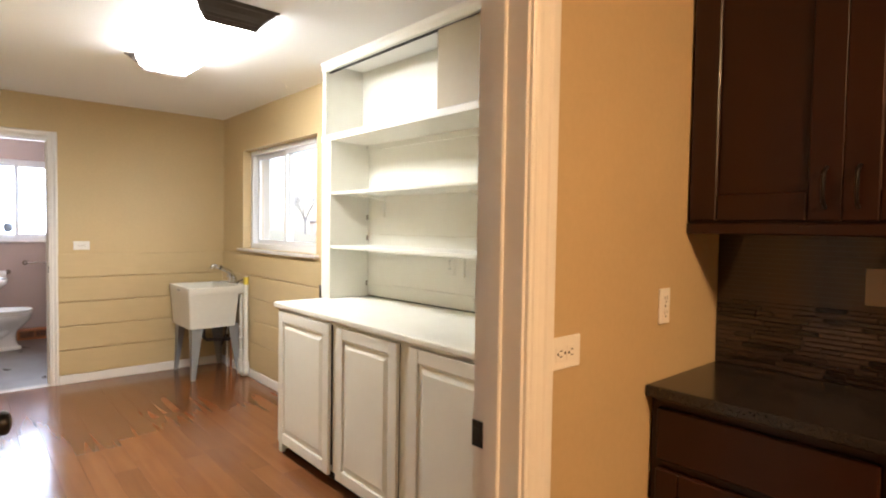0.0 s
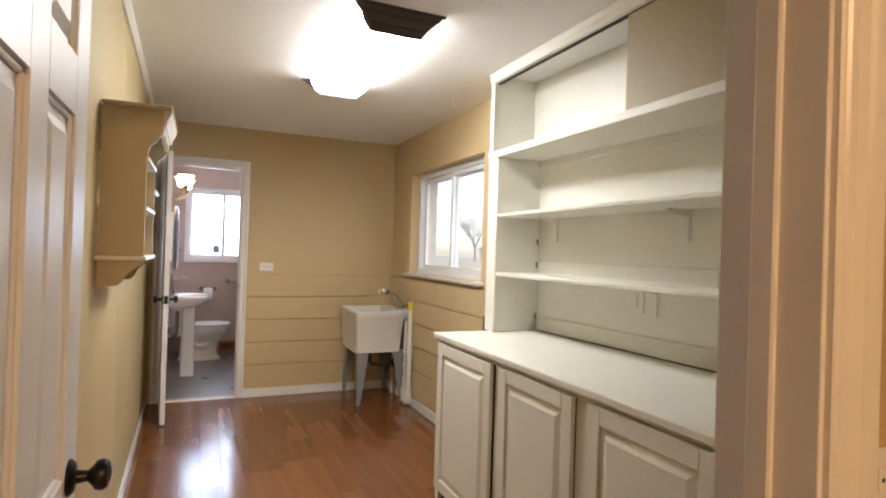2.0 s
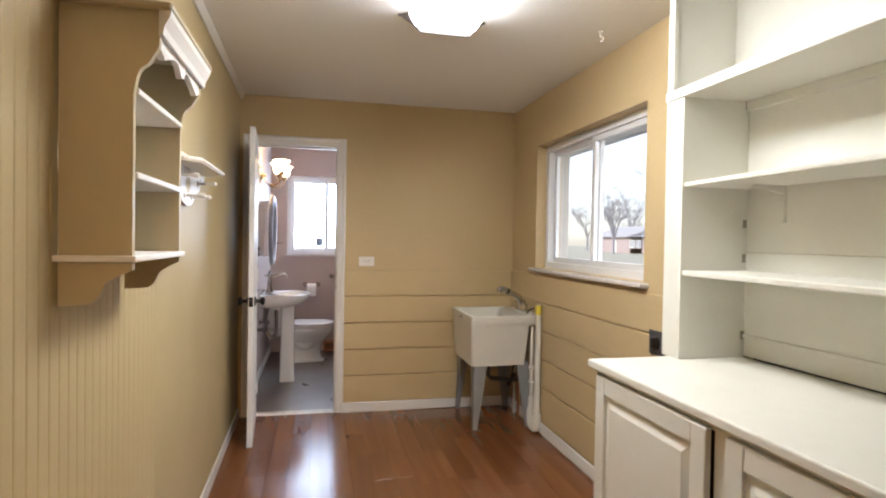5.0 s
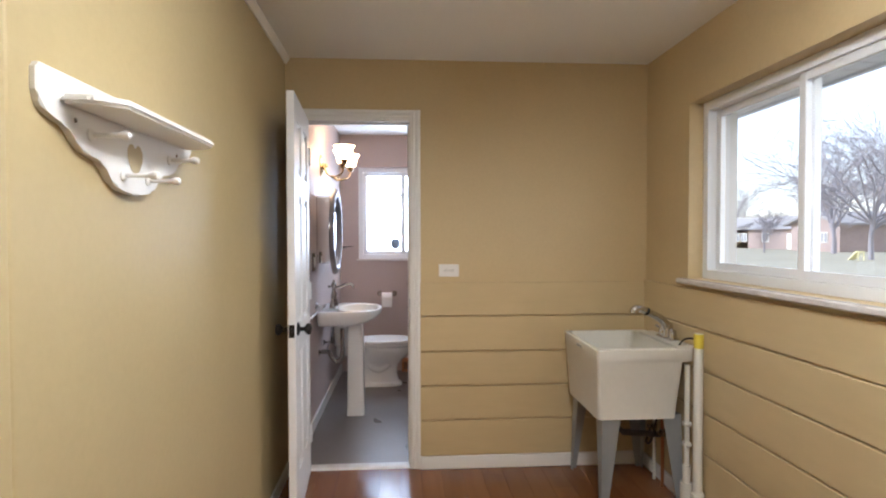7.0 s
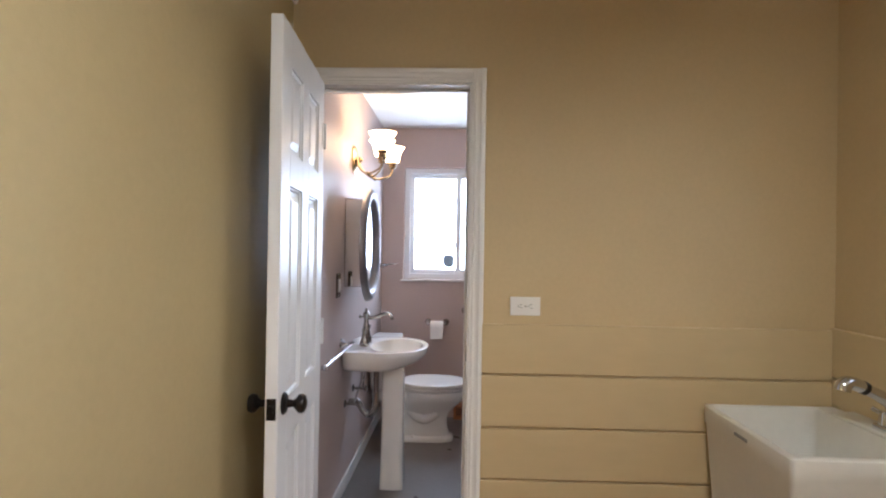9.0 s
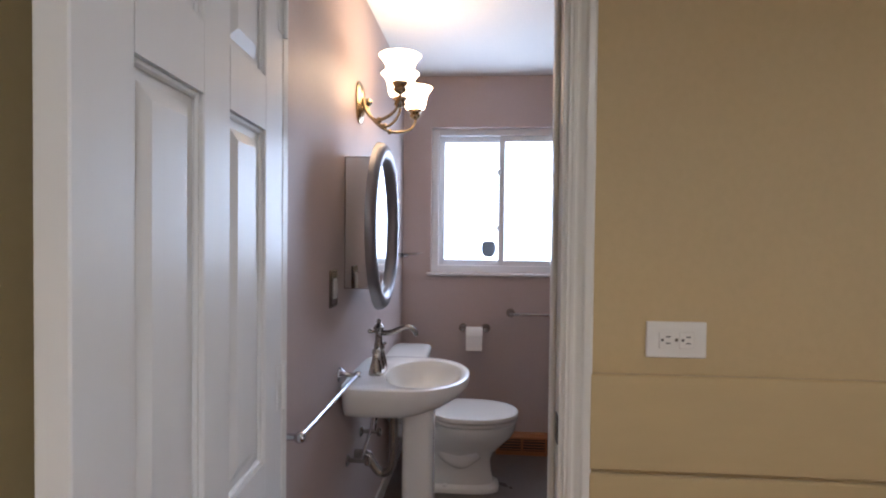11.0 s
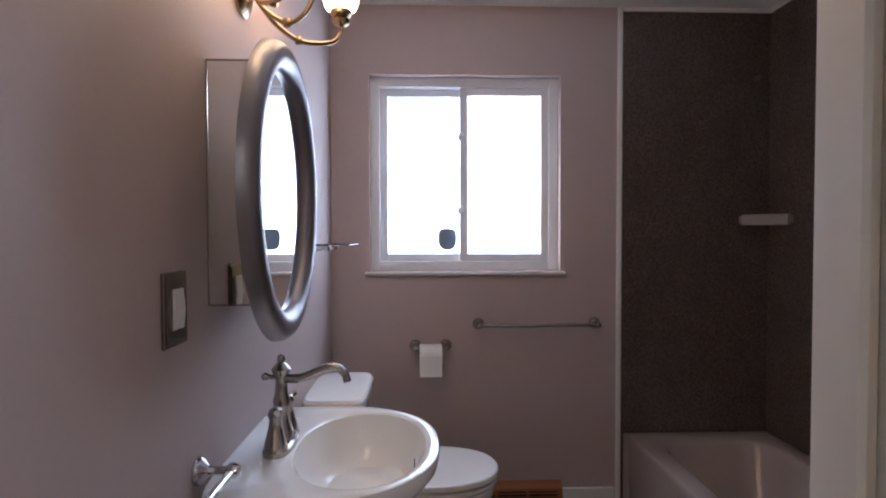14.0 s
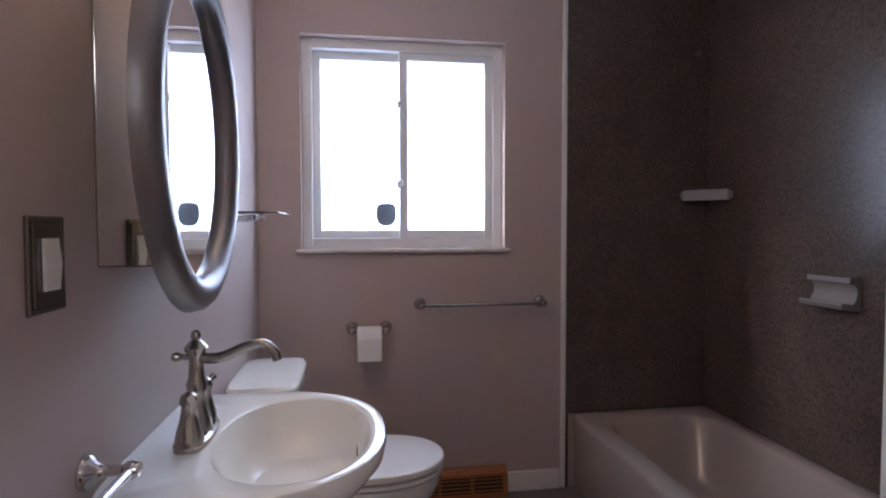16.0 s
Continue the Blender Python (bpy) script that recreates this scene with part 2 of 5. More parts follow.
def rrect(cx, cy, z, rx, ry, r, k=5):
    """A rectangle with rounded corners, at a height."""
    out = []
    for i, (sx, sy) in enumerate(((1, 1), (-1, 1), (-1, -1), (1, -1))):
        for j in range(k + 1):
            a = math.pi / 2 * (i + j / k)
            out.append(Vector((cx + sx * (rx - r) + r * math.cos(a), cy + sy * (ry - r) + r * math.sin(a), z)))
    return out


def tube(bm, pts, radius, segs=10, taper=None):
    """A round bar along a run of points."""
    pts = [Vector(p) for p in pts]
    rings = []
    side = None
    for i, p in enumerate(pts):
        d = (pts[min(i + 1, len(pts) - 1)] - pts[max(i - 1, 0)]).normalized()
        if side is None:
            side = d.orthogonal().normalized()
        side = (side - d * side.dot(d)).normalized()
        up = d.cross(side)
        r = radius if taper is None else radius + (taper - radius) * i / max(len(pts) - 1, 1)
        rings.append([p + side * r * math.cos(2 * math.pi * k / segs) + up * r * math.sin(2 * math.pi * k / segs) for k in range(segs)])
    return loft(bm, rings)


def turned(bm, profile, centre, axis="z", segs=24):
    """A turned shape from (radius, height) pairs along an axis."""
    c = Vector(centre)
    rings = []
    for r, h in profile:
        row = []
        for k in range(segs):
            a = 2 * math.pi * k / segs
            u, v = max(r, 0.0004) * math.cos(a), max(r, 0.0004) * math.sin(a)
            row.append(c + Vector({"z": (u, v, h), "y": (u, h, v), "x": (h, u, v)}[axis]))
        rings.append(row)
    return loft(bm, rings)


def prism(bm, outline, axis, a, b):
    """An outline of pairs, drawn out along an axis from a to b."""
    def place(p, h):
        return Vector({"x": (h, p[0], p[1]), "y": (p[0], h, p[1]), "z": (p[0], p[1], h)}[axis])
    return loft(bm, [[place(p, a) for p in outline], [place(p, b) for p in outline]])


def bend(points, steps=6):
    """A smooth run through points (Catmull-Rom)."""
    p = [Vector(q) for q in points]
    p = [p[0] * 2 - p[1]] + p + [p[-1] * 2 - p[-2]]
    out = []
    for i in range(1, len(p) - 2):
        for k in range(steps):
            t = k / steps
            out.append(0.5 * (2 * p[i] + (p[i + 1] - p[i - 1]) * t + (2 * p[i - 1] - 5 * p[i] + 4 * p[i + 1] - p[i + 2]) * t * t
                              + (3 * p[i] - p[i - 1] - 3 * p[i + 1] + p[i + 2]) * t ** 3))
    return out + [p[-2]]


def raised(bm, x0, x1, z0, z1, y0, y1, slope):
    """A raised field: a block from y0 to y1 whose face is drawn in by the slope."""
    lo = [Vector(q) for q in ((x0, y0, z0), (x1, y0, z0), (x1, y0, z1), (x0, y0, z1))]
    hi = [Vector(q) for q in ((x0 + slope, y1, z0 + slope), (x1 - slope, y1, z0 + slope), (x1 - slope, y1, z1 - slope), (x0 + slope, y1, z1 - slope))]
    return loft(bm, [lo, hi])


def lean(bm):
    """The long wall runs a little out of square: shifts what lies along it."""
    for v in bm.verts:
        v.co.y += 0.0173 * (v.co.x - XF)
    return bm


def structure(name, bm, mat, label, category="wall"):
    return tagged(part(name, bm, mat), label, category, "", "structure")


# ---- the plan ----
XF, XB = -5.02, -7.418          # far wall of the utility room, far wall of the bathroom
YL, YW = -0.03, 2.11            # wall with the shelves, wall with the window
YBL = 0.0                       # bathroom wall with the mirror
XE, XK = -0.33, -0.195          # entry wall: utility side, kitchen side
H = 2.40
WX0, WX1, WZ0, WZ1 = -4.525, -3.13, 1.155, 2.05    # utility window
BY0, BY1, BZ0, BZ1 = 0.18, 1.09, 1.145, 2.075      # bathroom window
DY0, DY1, DH = 0.054, 0.694, 2.055                  # bathroom doorway
EY0, EY1 = 0.108, 1.012                              # entry doorway

# ---- structure ----
structure("floor", block(-5.075, XE, -0.12, YW + 0.1, -0.10, -0.008), SEAM, "dark underlay below the wooden floor boards", "floor")
structure("floor_kitchen", block(XE, 3.2, -2.2, 2.2, -0.10, 0.0), FLOOR, "reddish brown kitchen floor", "floor")
structure("floor_bathroom", block(-7.62, -5.075, -0.12, YW + 0.1, -0.10, 0.002), BATH_FLOOR, "mottled grey sheet floor of the bathroom", "floor")
structure("ceiling", block(-7.62, 3.2, -2.2, 2.31, H, H + 0.12), CEILING, "white painted flat ceiling", "ceiling")
structure("wall_left", lean(block(-5.02, XE, -0.16, YL - 0.006, 0, H)), TAN, "tan painted wall behind the beaded panelling")
structure("wall_window", blocks((-5.02, WX0, YW, YW + 0.2, 0, H), (WX1, -2.652, YW, YW + 0.2, 0, H), (-2.652, XE, YW + 0.19, YW + 0.2, 0, H), (WX0, WX1, YW, YW + 0.2, 0, WZ0), (WX0, WX1, YW, YW + 0.2, WZ1, H)),
          TAN, "tan painted outer wall with a wide window")
structure("wall_far", blocks((-5.075, XF, DY1, YW + 0.2, 0, H), (-5.075, XF, -0.16, DY0, 0, H), (-5.075, XF, DY0, DY1, DH, H)), TAN, "tan painted wall with the bathroom doorway")
structure("wall_bath_near", blocks((-5.13, -5.075, DY1, YW + 0.2, 0, H), (-5.13, -5.075, -0.12, DY0, 0, H), (-5.13, -5.075, DY0, DY1, DH, H)), BATH_PAINT, "mauve painted bathroom wall round the doorway")
structure("wall_bath_left", block(-7.62, -5.13, -0.12, YBL, 0, H), BATH_PAINT, "mauve painted bathroom wall with mirror and sconce")
structure("wall_bath_far", blocks((-7.62, XB, -0.12, BY0, 0, H), (-7.62, XB, BY1, 2.31, 0, H), (-7.62, XB, BY0, BY1, 0, BZ0), (-7.62, XB, BY0, BY1, BZ1, H)),
          BATH_PAINT, "mauve painted bathroom wall with a frosted window")
structure("wall_bath_back", block(XB, -5.13, YW + 0.004, YW + 0.2, 0, H), BATH_PAINT, "bathroom outer wall behind the bathtub")
structure("wall_bath_wing", block(-5.90, -5.13, 1.480, YW + 0.004, 0, H), BATH_PAINT, "mauve painted wing wall at the end of the bathtub")
structure("wall_entry", blocks((-0.265, XK, EY1, 2.31, 0, H), (-0.265, XK, -2.2, EY0, 0, H), (-0.265, XK, EY0, EY1, DH, H)), WARM_TAN, "warm tan kitchen wall round the entry doorway")
structure("wall_entry_inner", blocks((XE, -0.265, EY1, 2.31, 0, H), (XE, -0.265, -0.12, EY0, 0, H), (XE, -0.265, EY0, EY1, DH, H)), TAN, "tan painted wall round the entry doorway")
structure("wall_kitchen_back", block(XK, 3.2, 1.96, 2.2, 0, H), WARM_TAN, "warm tan kitchen wall behind the cabinets")
structure("wall_kitchen_side", block(3.1, 3.2, -2.2, 1.96, 0, H), WARM_TAN, "warm tan kitchen side wall")
structure("wall_kitchen_front", block(XK, 3.1, -2.3, -2.2, 0, H), WARM_TAN, "warm tan kitchen front wall")

# beaded panelling on the long wall
bm = bmesh.new()
prof = []
x = XE - 0.002
while x > -2.75:
    for dx, dy in ((0, 0), (0.004, -0.0024), (0.008, 0), (0.014, 0.0005), (0.040, 0.0005)):
        prof.append((x - dx, YL + dy))
    x -= 0.046
prof.append((XF + 0.0005, YL))
low = [bm.verts.new((px, py, 0.0)) for px, py in prof]
high = [bm.verts.new((px, py, H)) for px, py in prof]
for i in range(len(prof) - 1):
    bm.faces.new((low[i], low[i + 1], high[i + 1], high[i]))
structure("wall_panelling", lean(bm), DIMMED_PANEL_PAINT, "tan painted panelling with fine vertical beads")

# skirting, ceiling strip
structure("baseboard_left", lean(block(XF + 0.02, XE - 0.02, YL + 0.002, YL + 0.014, 0, 0.075, bevel=0.004)), TRIM, "white painted skirting board", "baseboard")
structure("baseboard_far", block(XF + 0.018, XF + 0.032, 0.742, YW - 0.02, 0, 0.078, bevel=0.004), TRIM, "white painted skirting board", "baseboard")
structure("baseboard_window", block(XF + 0.034, -2.59, YW - 0.034, YW - 0.020, 0, 0.078, bevel=0.004), TRIM, "white painted skirting board", "baseboard")
structure("baseboard_bath_far", block(XB, XB + 0.014, 1.10, 1.358, 0, 0.095, bevel=0.004), TRIM, "white painted skirting board", "baseboard")
structure("baseboard_bath_left", block(XB + 0.02, -5.15, YBL, YBL + 0.013, 0.002, 0.085, bevel=0.004), TRIM, "white painted skirting board", "baseboard")
structure("trim_ceiling_strip", lean(prism(bmesh.new(), [(YL + 0.002, H), (YL + 0.028, H), (YL + 0.028, H - 0.008), (YL + 0.010, H - 0.036), (YL + 0.002, H - 0.036)], "x", XF, XE)),
          TRIM, "white cove strip along the ceiling edge", "trim")

# horizontal board wainscot
GROOVES = (0.078, 0.287, 0.490, 0.694, 0.902, 1.104)
GROOVES_WINDOW = (0.078, 0.318, 0.518, 0.718, 0.916, 1.112)
wain_far = structure("wainscot_far", block(XF, XF + 0.004, 0.74, YW, 0, 1.10), TAN_BOARD, "tan backing of the horizontal board wainscot", "wainscot")
wain_win = structure("wainscot_window", block(XF + 0.004, -2.6, YW - 0.004, YW, 0, 1.108), TAN_BOARD, "tan backing of the horizontal board wainscot", "wainscot")
for z0, z1 in zip(GROOVES, GROOVES[1:]):
    g = 0.0 if z0 < 0.1 else 0.0034
    part("board", block(XF + 0.004, XF + 0.018, 0.741, YW - 0.018, z0 + g, z1 - 0.0034, bevel=0.0036), TAN_BOARD, wain_far)
for z0, z1 in zip(GROOVES_WINDOW, GROOVES_WINDOW[1:]):
    g = 0.0 if z0 < 0.1 else 0.0034
    part("board", block(XF + 0.004, -2.602, YW - 0.018, YW - 0.004, z0 + g, z1 - 0.0034, bevel=0.0036), TAN_BOARD, wain_win)


# ---- doorways ----
def casing(name, x_face, out, y0, y1, top, width, label, left=None):
    """Moulded casing round a doorway on a wall face; out is +1 or -1 along x."""
    root = thing(name, (x_face, (y0 + y1) / 2, 0), label, "trim", "", "structure")
    wl = width if left is None else left

    profile = ((0, 0), (0, 0.009), (0.05, 0.011), (0.10, 0.009), (0.15, 0.009), (0.20, 0.012), (0.30, 0.0125), (0.35, 0.0095), (0.42, 0.009),
               (0.60, 0.0125), (0.66, 0.0170), (0.72, 0.0180), (0.90, 0.0180), (0.96, 0.0160), (1, 0.012), (1, 0))

    def strip(a0, a1, b0, b1, upright):
        if upright:
            near, far = (a0, a1) if a0 > (y0 + y1) / 2 else (a1, a0)
            return prism(bmesh.new(), [(x_face + out * d, near + (far - near) * u) for u, d in profile], "z", b0, b1)
        return prism(bmesh.new(), [(x_face + out * d, b0 + (b1 - b0) * u) for u, d in profile], "y", a0, a1)
    part("upright", strip(y1 - 0.004, y1 + width, 0, top + width, True), TRIM, root)
    if wl > 0.01:
        part("upright", strip(y0 - wl, y0 + 0.004, 0, top + width, True), TRIM, root)
    part("head", strip(y0 + 0.004, y1 - 0.004, top - 0.004, top + width, False), TRIM, root)
    return root


casing("trim_bath_door", XF, 1, DY0, DY1, DH, 0.052, "white moulded casing round the bathroom doorway", 0.06)
casing("trim_bath_door_inside", -5.13, -1, DY0, DY1, DH, 0.055, "white moulded casing inside the bathroom doorway", 0.03)
casing("trim_entry_kitchen", XK, 1, EY0, EY1, DH, 0.080, "white moulded casing round the entry doorway")
casing("trim_entry_utility", XE, -1, EY0, EY1, DH, 0.060, "white moulded casing round the entry doorway")


def lining(name, x0, x1, y0, y1, top, stop_x, label):
    root = thing(name, ((x0 + x1) / 2, (y0 + y1) / 2, 0), label, "door frame", "", "structure")
    e = 0.0005
    part("jamb", block(x0, x1, y1 - 0.012, y1 - e, 0.002, top - e, bevel=0.001), TRIM, root)
    part("jamb", block(x0, x1, y0 + e, y0 + 0.012, 0.002, top - e, bevel=0.001), TRIM, root)
    part("head", block(x0, x1, y0 + 0.012, y1 - 0.012, top - 0.012, top - e, bevel=0.001), TRIM, root)
    part("stop", block(stop_x, stop_x + 0.034, y1 - 0.023, y1 - 0.012, 0.002, top - 0.024, bevel=0.003), TRIM, root)
    part("stop", block(stop_x, stop_x + 0.034, y0 + 0.012, y0 + 0.023, 0.002, top - 0.024, bevel=0.003), TRIM, root)
    part("stop", block(stop_x, stop_x + 0.034, y0 + 0.012, y1 - 0.012, top - 0.023, top - 0.012, bevel=0.003), TRIM, root)
    return root


fr = lining("door_frame_bath", -5.131, XF + 0.001, DY0, DY1, DH, -5.11, "white painted frame of the bathroom doorway")
part("strike_plate", blocks((-5.058, -5.026, DY1 - 0.014, DY1 - 0.011, 0.945, 1.005), bevel=0.001), BLACK, fr, "dark bronze strike plate")
fr = lining("door_frame_entry", XE - 0.001, XK + 0.001, EY0, EY1, DH, XE + 0.05, "white painted frame of the entry doorway")
sp = part("strike_plate", blocks((XE - 0.004, XE + 0.030, EY1 - 0.014, EY1 - 0.011, 0.875, 0.935), bevel=0.001), BLACK, fr, "dark bronze strike plate")
part("latch_hole", block(XE + 0.004, XE + 0.020, EY1 - 0.0152, EY1 - 0.014, 0.892, 0.918), DARK, sp)
structure("threshold_bath", prism(bmesh.new(), [(-5.10, 0.002), (-5.095, 0.008), (-5.04, 0.008), (-5.02, 0.0005), (-5.02, -0.008), (-5.10, -0.008)], "y", DY0 + 0.001, DY1 - 0.001),
          STONE, "pale worn threshold strip in the bathroom doorway", "threshold")


def panel_door(name, width, height, loc, turn, label, hinges=True, knob_z=0.93):
    """A six-panel door; its local x runs from the hinge to the free edge."""
    t = 0.035
    root = thing(name, loc, label, "door", "", "structure", turn)
    st, mid = 0.105, 0.095
    rails = (0.0, 0.23, 0.80, 0.93, 1.56, 1.66, height - 0.115, height)
    for x0, x1 in ((0, st), (width - st, width), (width / 2 - mid / 2, width / 2 + mid / 2)):
        part("stile", block(x0, x1, -t / 2, t / 2, 0, height, bevel=0.002), DOOR_WHITE, root, local=True)
    for x0, x1 in ((st, width / 2 - mid / 2), (width / 2 + mid / 2, width - st)):
        for a, b in ((0, 1), (2, 3), (4, 5), (6, 7)):
            part("rail", block(x0, x1, -t / 2, t / 2, rails[a], rails[b]), DOOR_WHITE, root, local=True)
    for x0, x1 in ((st, width / 2 - mid / 2), (width / 2 + mid / 2, width - st)):
        for a, b in ((1, 2), (3, 4), (5, 6)):
            bm = bmesh.new()
            solid(bm, x0, x1, -0.005, 0.005, rails[a], rails[b])
            for sgn in (1, -1):
                raised(bm, x0 + 0.020, x1 - 0.020, rails[a] + 0.020, rails[b] - 0.020, sgn * 0.004, sgn * 0.0135, 0.022)
                for q in ((x0, x0 + 0.010, rails[a], rails[b]), (x1 - 0.010, x1, rails[a], rails[b])):
                    solid(bm, q[0], q[1], *sorted((sgn * 0.004, sgn * 0.012)), q[2], q[3], bevel=0.003)
                for q in ((rails[a], rails[a] + 0.010), (rails[b] - 0.010, rails[b])):
                    solid(bm, x0 + 0.010, x1 - 0.010, *sorted((sgn * 0.004, sgn * 0.012)), q[0], q[1], bevel=0.003)
            part("panel", bm, DOOR_WHITE, root, local=True)
    for sgn in (1, -1):
        bm = bmesh.new()
        prof = [(0.032, 0.0), (0.032, 0.004), (0.026, 0.010), (0.012, 0.013), (0.010, 0.030), (0.016, 0.036), (0.026, 0.044), (0.028, 0.054), (0.024, 0.062), (0.010, 0.067), (0.0, 0.068)]
        turned(bm, [(r, sgn * (t / 2 + h)) for r, h in prof], (width - 0.065, 0, knob_z), "y")
        part("door_knob", bm, BLACK, root, "dark bronze round knob", local=True, smooth=True)
    part("latch_plate", blocks((width - 0.0005, width + 0.0015, -0.013, 0.013, knob_z - 0.03, knob_z + 0.03), (width, width + 0.006, -0.007, 0.007, knob_z - 0.011, knob_z + 0.011)), BLACK, root, "dark bronze latch plate", local=True)
    if hinges:
        for z in (0.22, 1.05, 1.82):
            bm = blocks((-0.002, 0.032, t / 2, t / 2 + 0.002, z - 0.045, z + 0.045))
            turned(bm, [(0.006, z - 0.05), (0.006, z + 0.05)], (-0.004, t / 2 + 0.004, 0), "z", 10)
            part("hinge", bm, DOOR_WHITE, root, local=True)
    return root


def facing(a, b):
    """The turn about z from point a to point b."""
    return math.degrees(math.atan2(b[1] - a[1], b[0] - a[0]))


panel_door("door_bath", 0.648, 2.03, (XF + 0.024, 0.088, 0.010), facing((-4.996, 0.088), (-4.35, 0.134)), "white six-panel door standing open against the tan wall", knob_z=0.925)
panel_door("door_entry", 0.67, 2.03, (XE - 0.024, 0.121, 0.010), facing((-0.354, 0.121), (-1.02, 0.124)), "white six-panel entry door standing wide open", knob_z=0.92)


# ---- windows ----
def slider(name, mapped, a0, a1, z0, z1, glass_mat, label, depth=0.06):
    """A two-sash sliding window. mapped(a, d, z): a along the wall, d outwards from the inner face, z up."""
    c = mapped((a0 + a1) / 2, depth, z0)
    root = thing(name, c, label, "window", "", "structure")
    mid = (a0 + a1) / 2

    def bar(bm, p0, p1, d0, d1, q0, q1, bevel=0.002):
        u, v = mapped(p0, d0, q0), mapped(p1, d1, q1)
        return solid(bm, *sorted((u[0], v[0])), *sorted((u[1], v[1])), *sorted((u[2], v[2])), bevel=bevel)
    f = 0.045
    bm = bmesh.new()
    bar(bm, a0, a0 + f, depth, depth + 0.09, z0, z1)
    bar(bm, a1 - f, a1, depth, depth + 0.09, z0, z1)
    bar(bm, a0 + f, a1 - f, depth, depth + 0.09, z0, z0 + f)
    bar(bm, a0 + f, a1 - f, depth, depth + 0.09, z1 - f, z1)
    part("window_frame", bm, VINYL, root)
    for p0, p1, d in ((a0 + f, mid + 0.022, depth + 0.045), (mid - 0.022, a1 - f, depth + 0.012)):
        s = 0.036
        bm = bmesh.new()
        bar(bm, p0, p0 + s, d, d + 0.03, z0 + f, z1 - f)
        bar(bm, p1 - s, p1, d, d + 0.03, z0 + f, z1 - f)
        bar(bm, p0 + s, p1 - s, d, d + 0.03, z0 + f, z0 + f + s)
        bar(bm, p0 + s, p1 - s, d, d + 0.03, z1 - f - s, z1 - f)
        sash = part("sash", bm, VINYL, root)
        bm = bmesh.new()
        bar(bm, p0 + s - 0.004, p1 - s + 0.004, d + 0.012, d + 0.016, z0 + f + s - 0.004, z1 - f - s + 0.004, bevel=0)
        pane = part("pane", bm, glass_mat, sash)
        pane.visible_shadow = False
    return root, bar, mid


def on_window_wall(a, d, z):
    return (a, YW + d, z)


def on_bath_wall(a, d, z):
    return (XB - d, a, z)


win, bar, mid = slider("window_1", on_window_wall, WX0, WX1, WZ0, WZ1, PANE, "white vinyl sliding window with two clear panes", 0.075)
part("window_sill", block(WX0 - 0.045, WX1 + 0.045, YW - 0.045, YW + 0.075, WZ0 - 0.026, WZ0 - 0.001, bevel=0.005), STONE, win, "pale veined stone sill")
win, bar, mid = slider("window_2", on_bath_wall, BY0, BY1, BZ0, BZ1, FROST, "white vinyl sliding bathroom window with frosted panes", 0.05)
part("window_sill", block(XB - 0.05, XB + 0.022, BY0 - 0.022, BY1 + 0.022, BZ0 - 0.020, BZ0 - 0.001, bevel=0.004), STONE, win, "pale veined stone sill")
for z in (1.44, 1.80):
    bm = bmesh.new()
    turned(bm, [(0.0, -0.006), (0.014, -0.006), (0.016, 0.004), (0.010, 0.012), (0.0, 0.013)], (XB - 0.056, mid - 0.020, z), "x", 14)
    solid(bm, XB - 0.062, XB - 0.050, mid - 0.034, mid - 0.016, z - 0.022, z + 0.008, bevel=0.003)
    part("sash_lock", bm, VINYL, win, "small white sash lock")
STICKER = material("blue_grey_sticker", (0.20, 0.26, 0.33), 0.5, stain=0.1, stain_scale=30)
bm = bmesh.new()
sx = XB - 0.05 - 0.045 - 0.009
loft(bm, [[Vector((sx + dx, p.x, p.y)) for p in ring(0.553, 1.300, 0, 0.046, 0.050, 24, 3.4, 0.056, 2.4)] for dx in (0, 0.001)])
tagged(part("window_sticker", bm, STICKER), "blue-grey shield sticker on the frosted window pane", "sticker")


# ---- utility room: built-in cabinet, worktop and bookcase ----
def cupboard_door(root, x0, x1, z0, z1, y_face, mat, out=-1, t=0.020, label="", lean=0.0):
    """A raised-panel door whose face looks along out on the y axis."""
    f = 0.062
    ya, yb = y_face, y_face + out * t

    def leaned(bm):
        for v in bm.verts:
            v.co.y += out * lean * (v.co.x - x0) / (x1 - x0)
        return bm
    bm = bmesh.new()
    solid(bm, x0 + f, x1 - f, *sorted((ya, ya + out * t * 0.45)), z0 + f, z1 - f)
    raised(bm, x0 + f + 0.012, x1 - f - 0.012, z0 + f + 0.012, z1 - f - 0.012, ya + out * t * 0.42, ya + out * t * 0.95, 0.026)
    d = part("door", leaned(bm), mat, root, label)
    for name, r in (("stile", (x0, x0 + f, z0, z1)), ("stile", (x1 - f, x1, z0, z1)), ("rail", (x0 + f, x1 - f, z0, z0 + f)), ("rail", (x0 + f, x1 - f, z1 - f, z1))):
        part(name, leaned(block(r[0], r[1], *sorted((ya, yb)), r[2], r[3], bevel=0.003)), mat, d)
    return d


CX0, CX1, CY, CTOP = -2.585, XE - 0.003, 1.578, 0.878
base = thing("base_cabinet", ((CX0 + CX1) / 2, 1.85, 0), "cream painted built-in base cabinet with raised-panel doors", "cabinet")
part("body", blocks((CX0, CX1, CY + 0.02, YW - 0.022, 0.085, CTOP - 0.001), (CX0 + 0.02, CX1, CY + 0.055, YW - 0.03, 0, 0.085)), DARK, base, "near-black cabinet body, coloured for the shade inside")
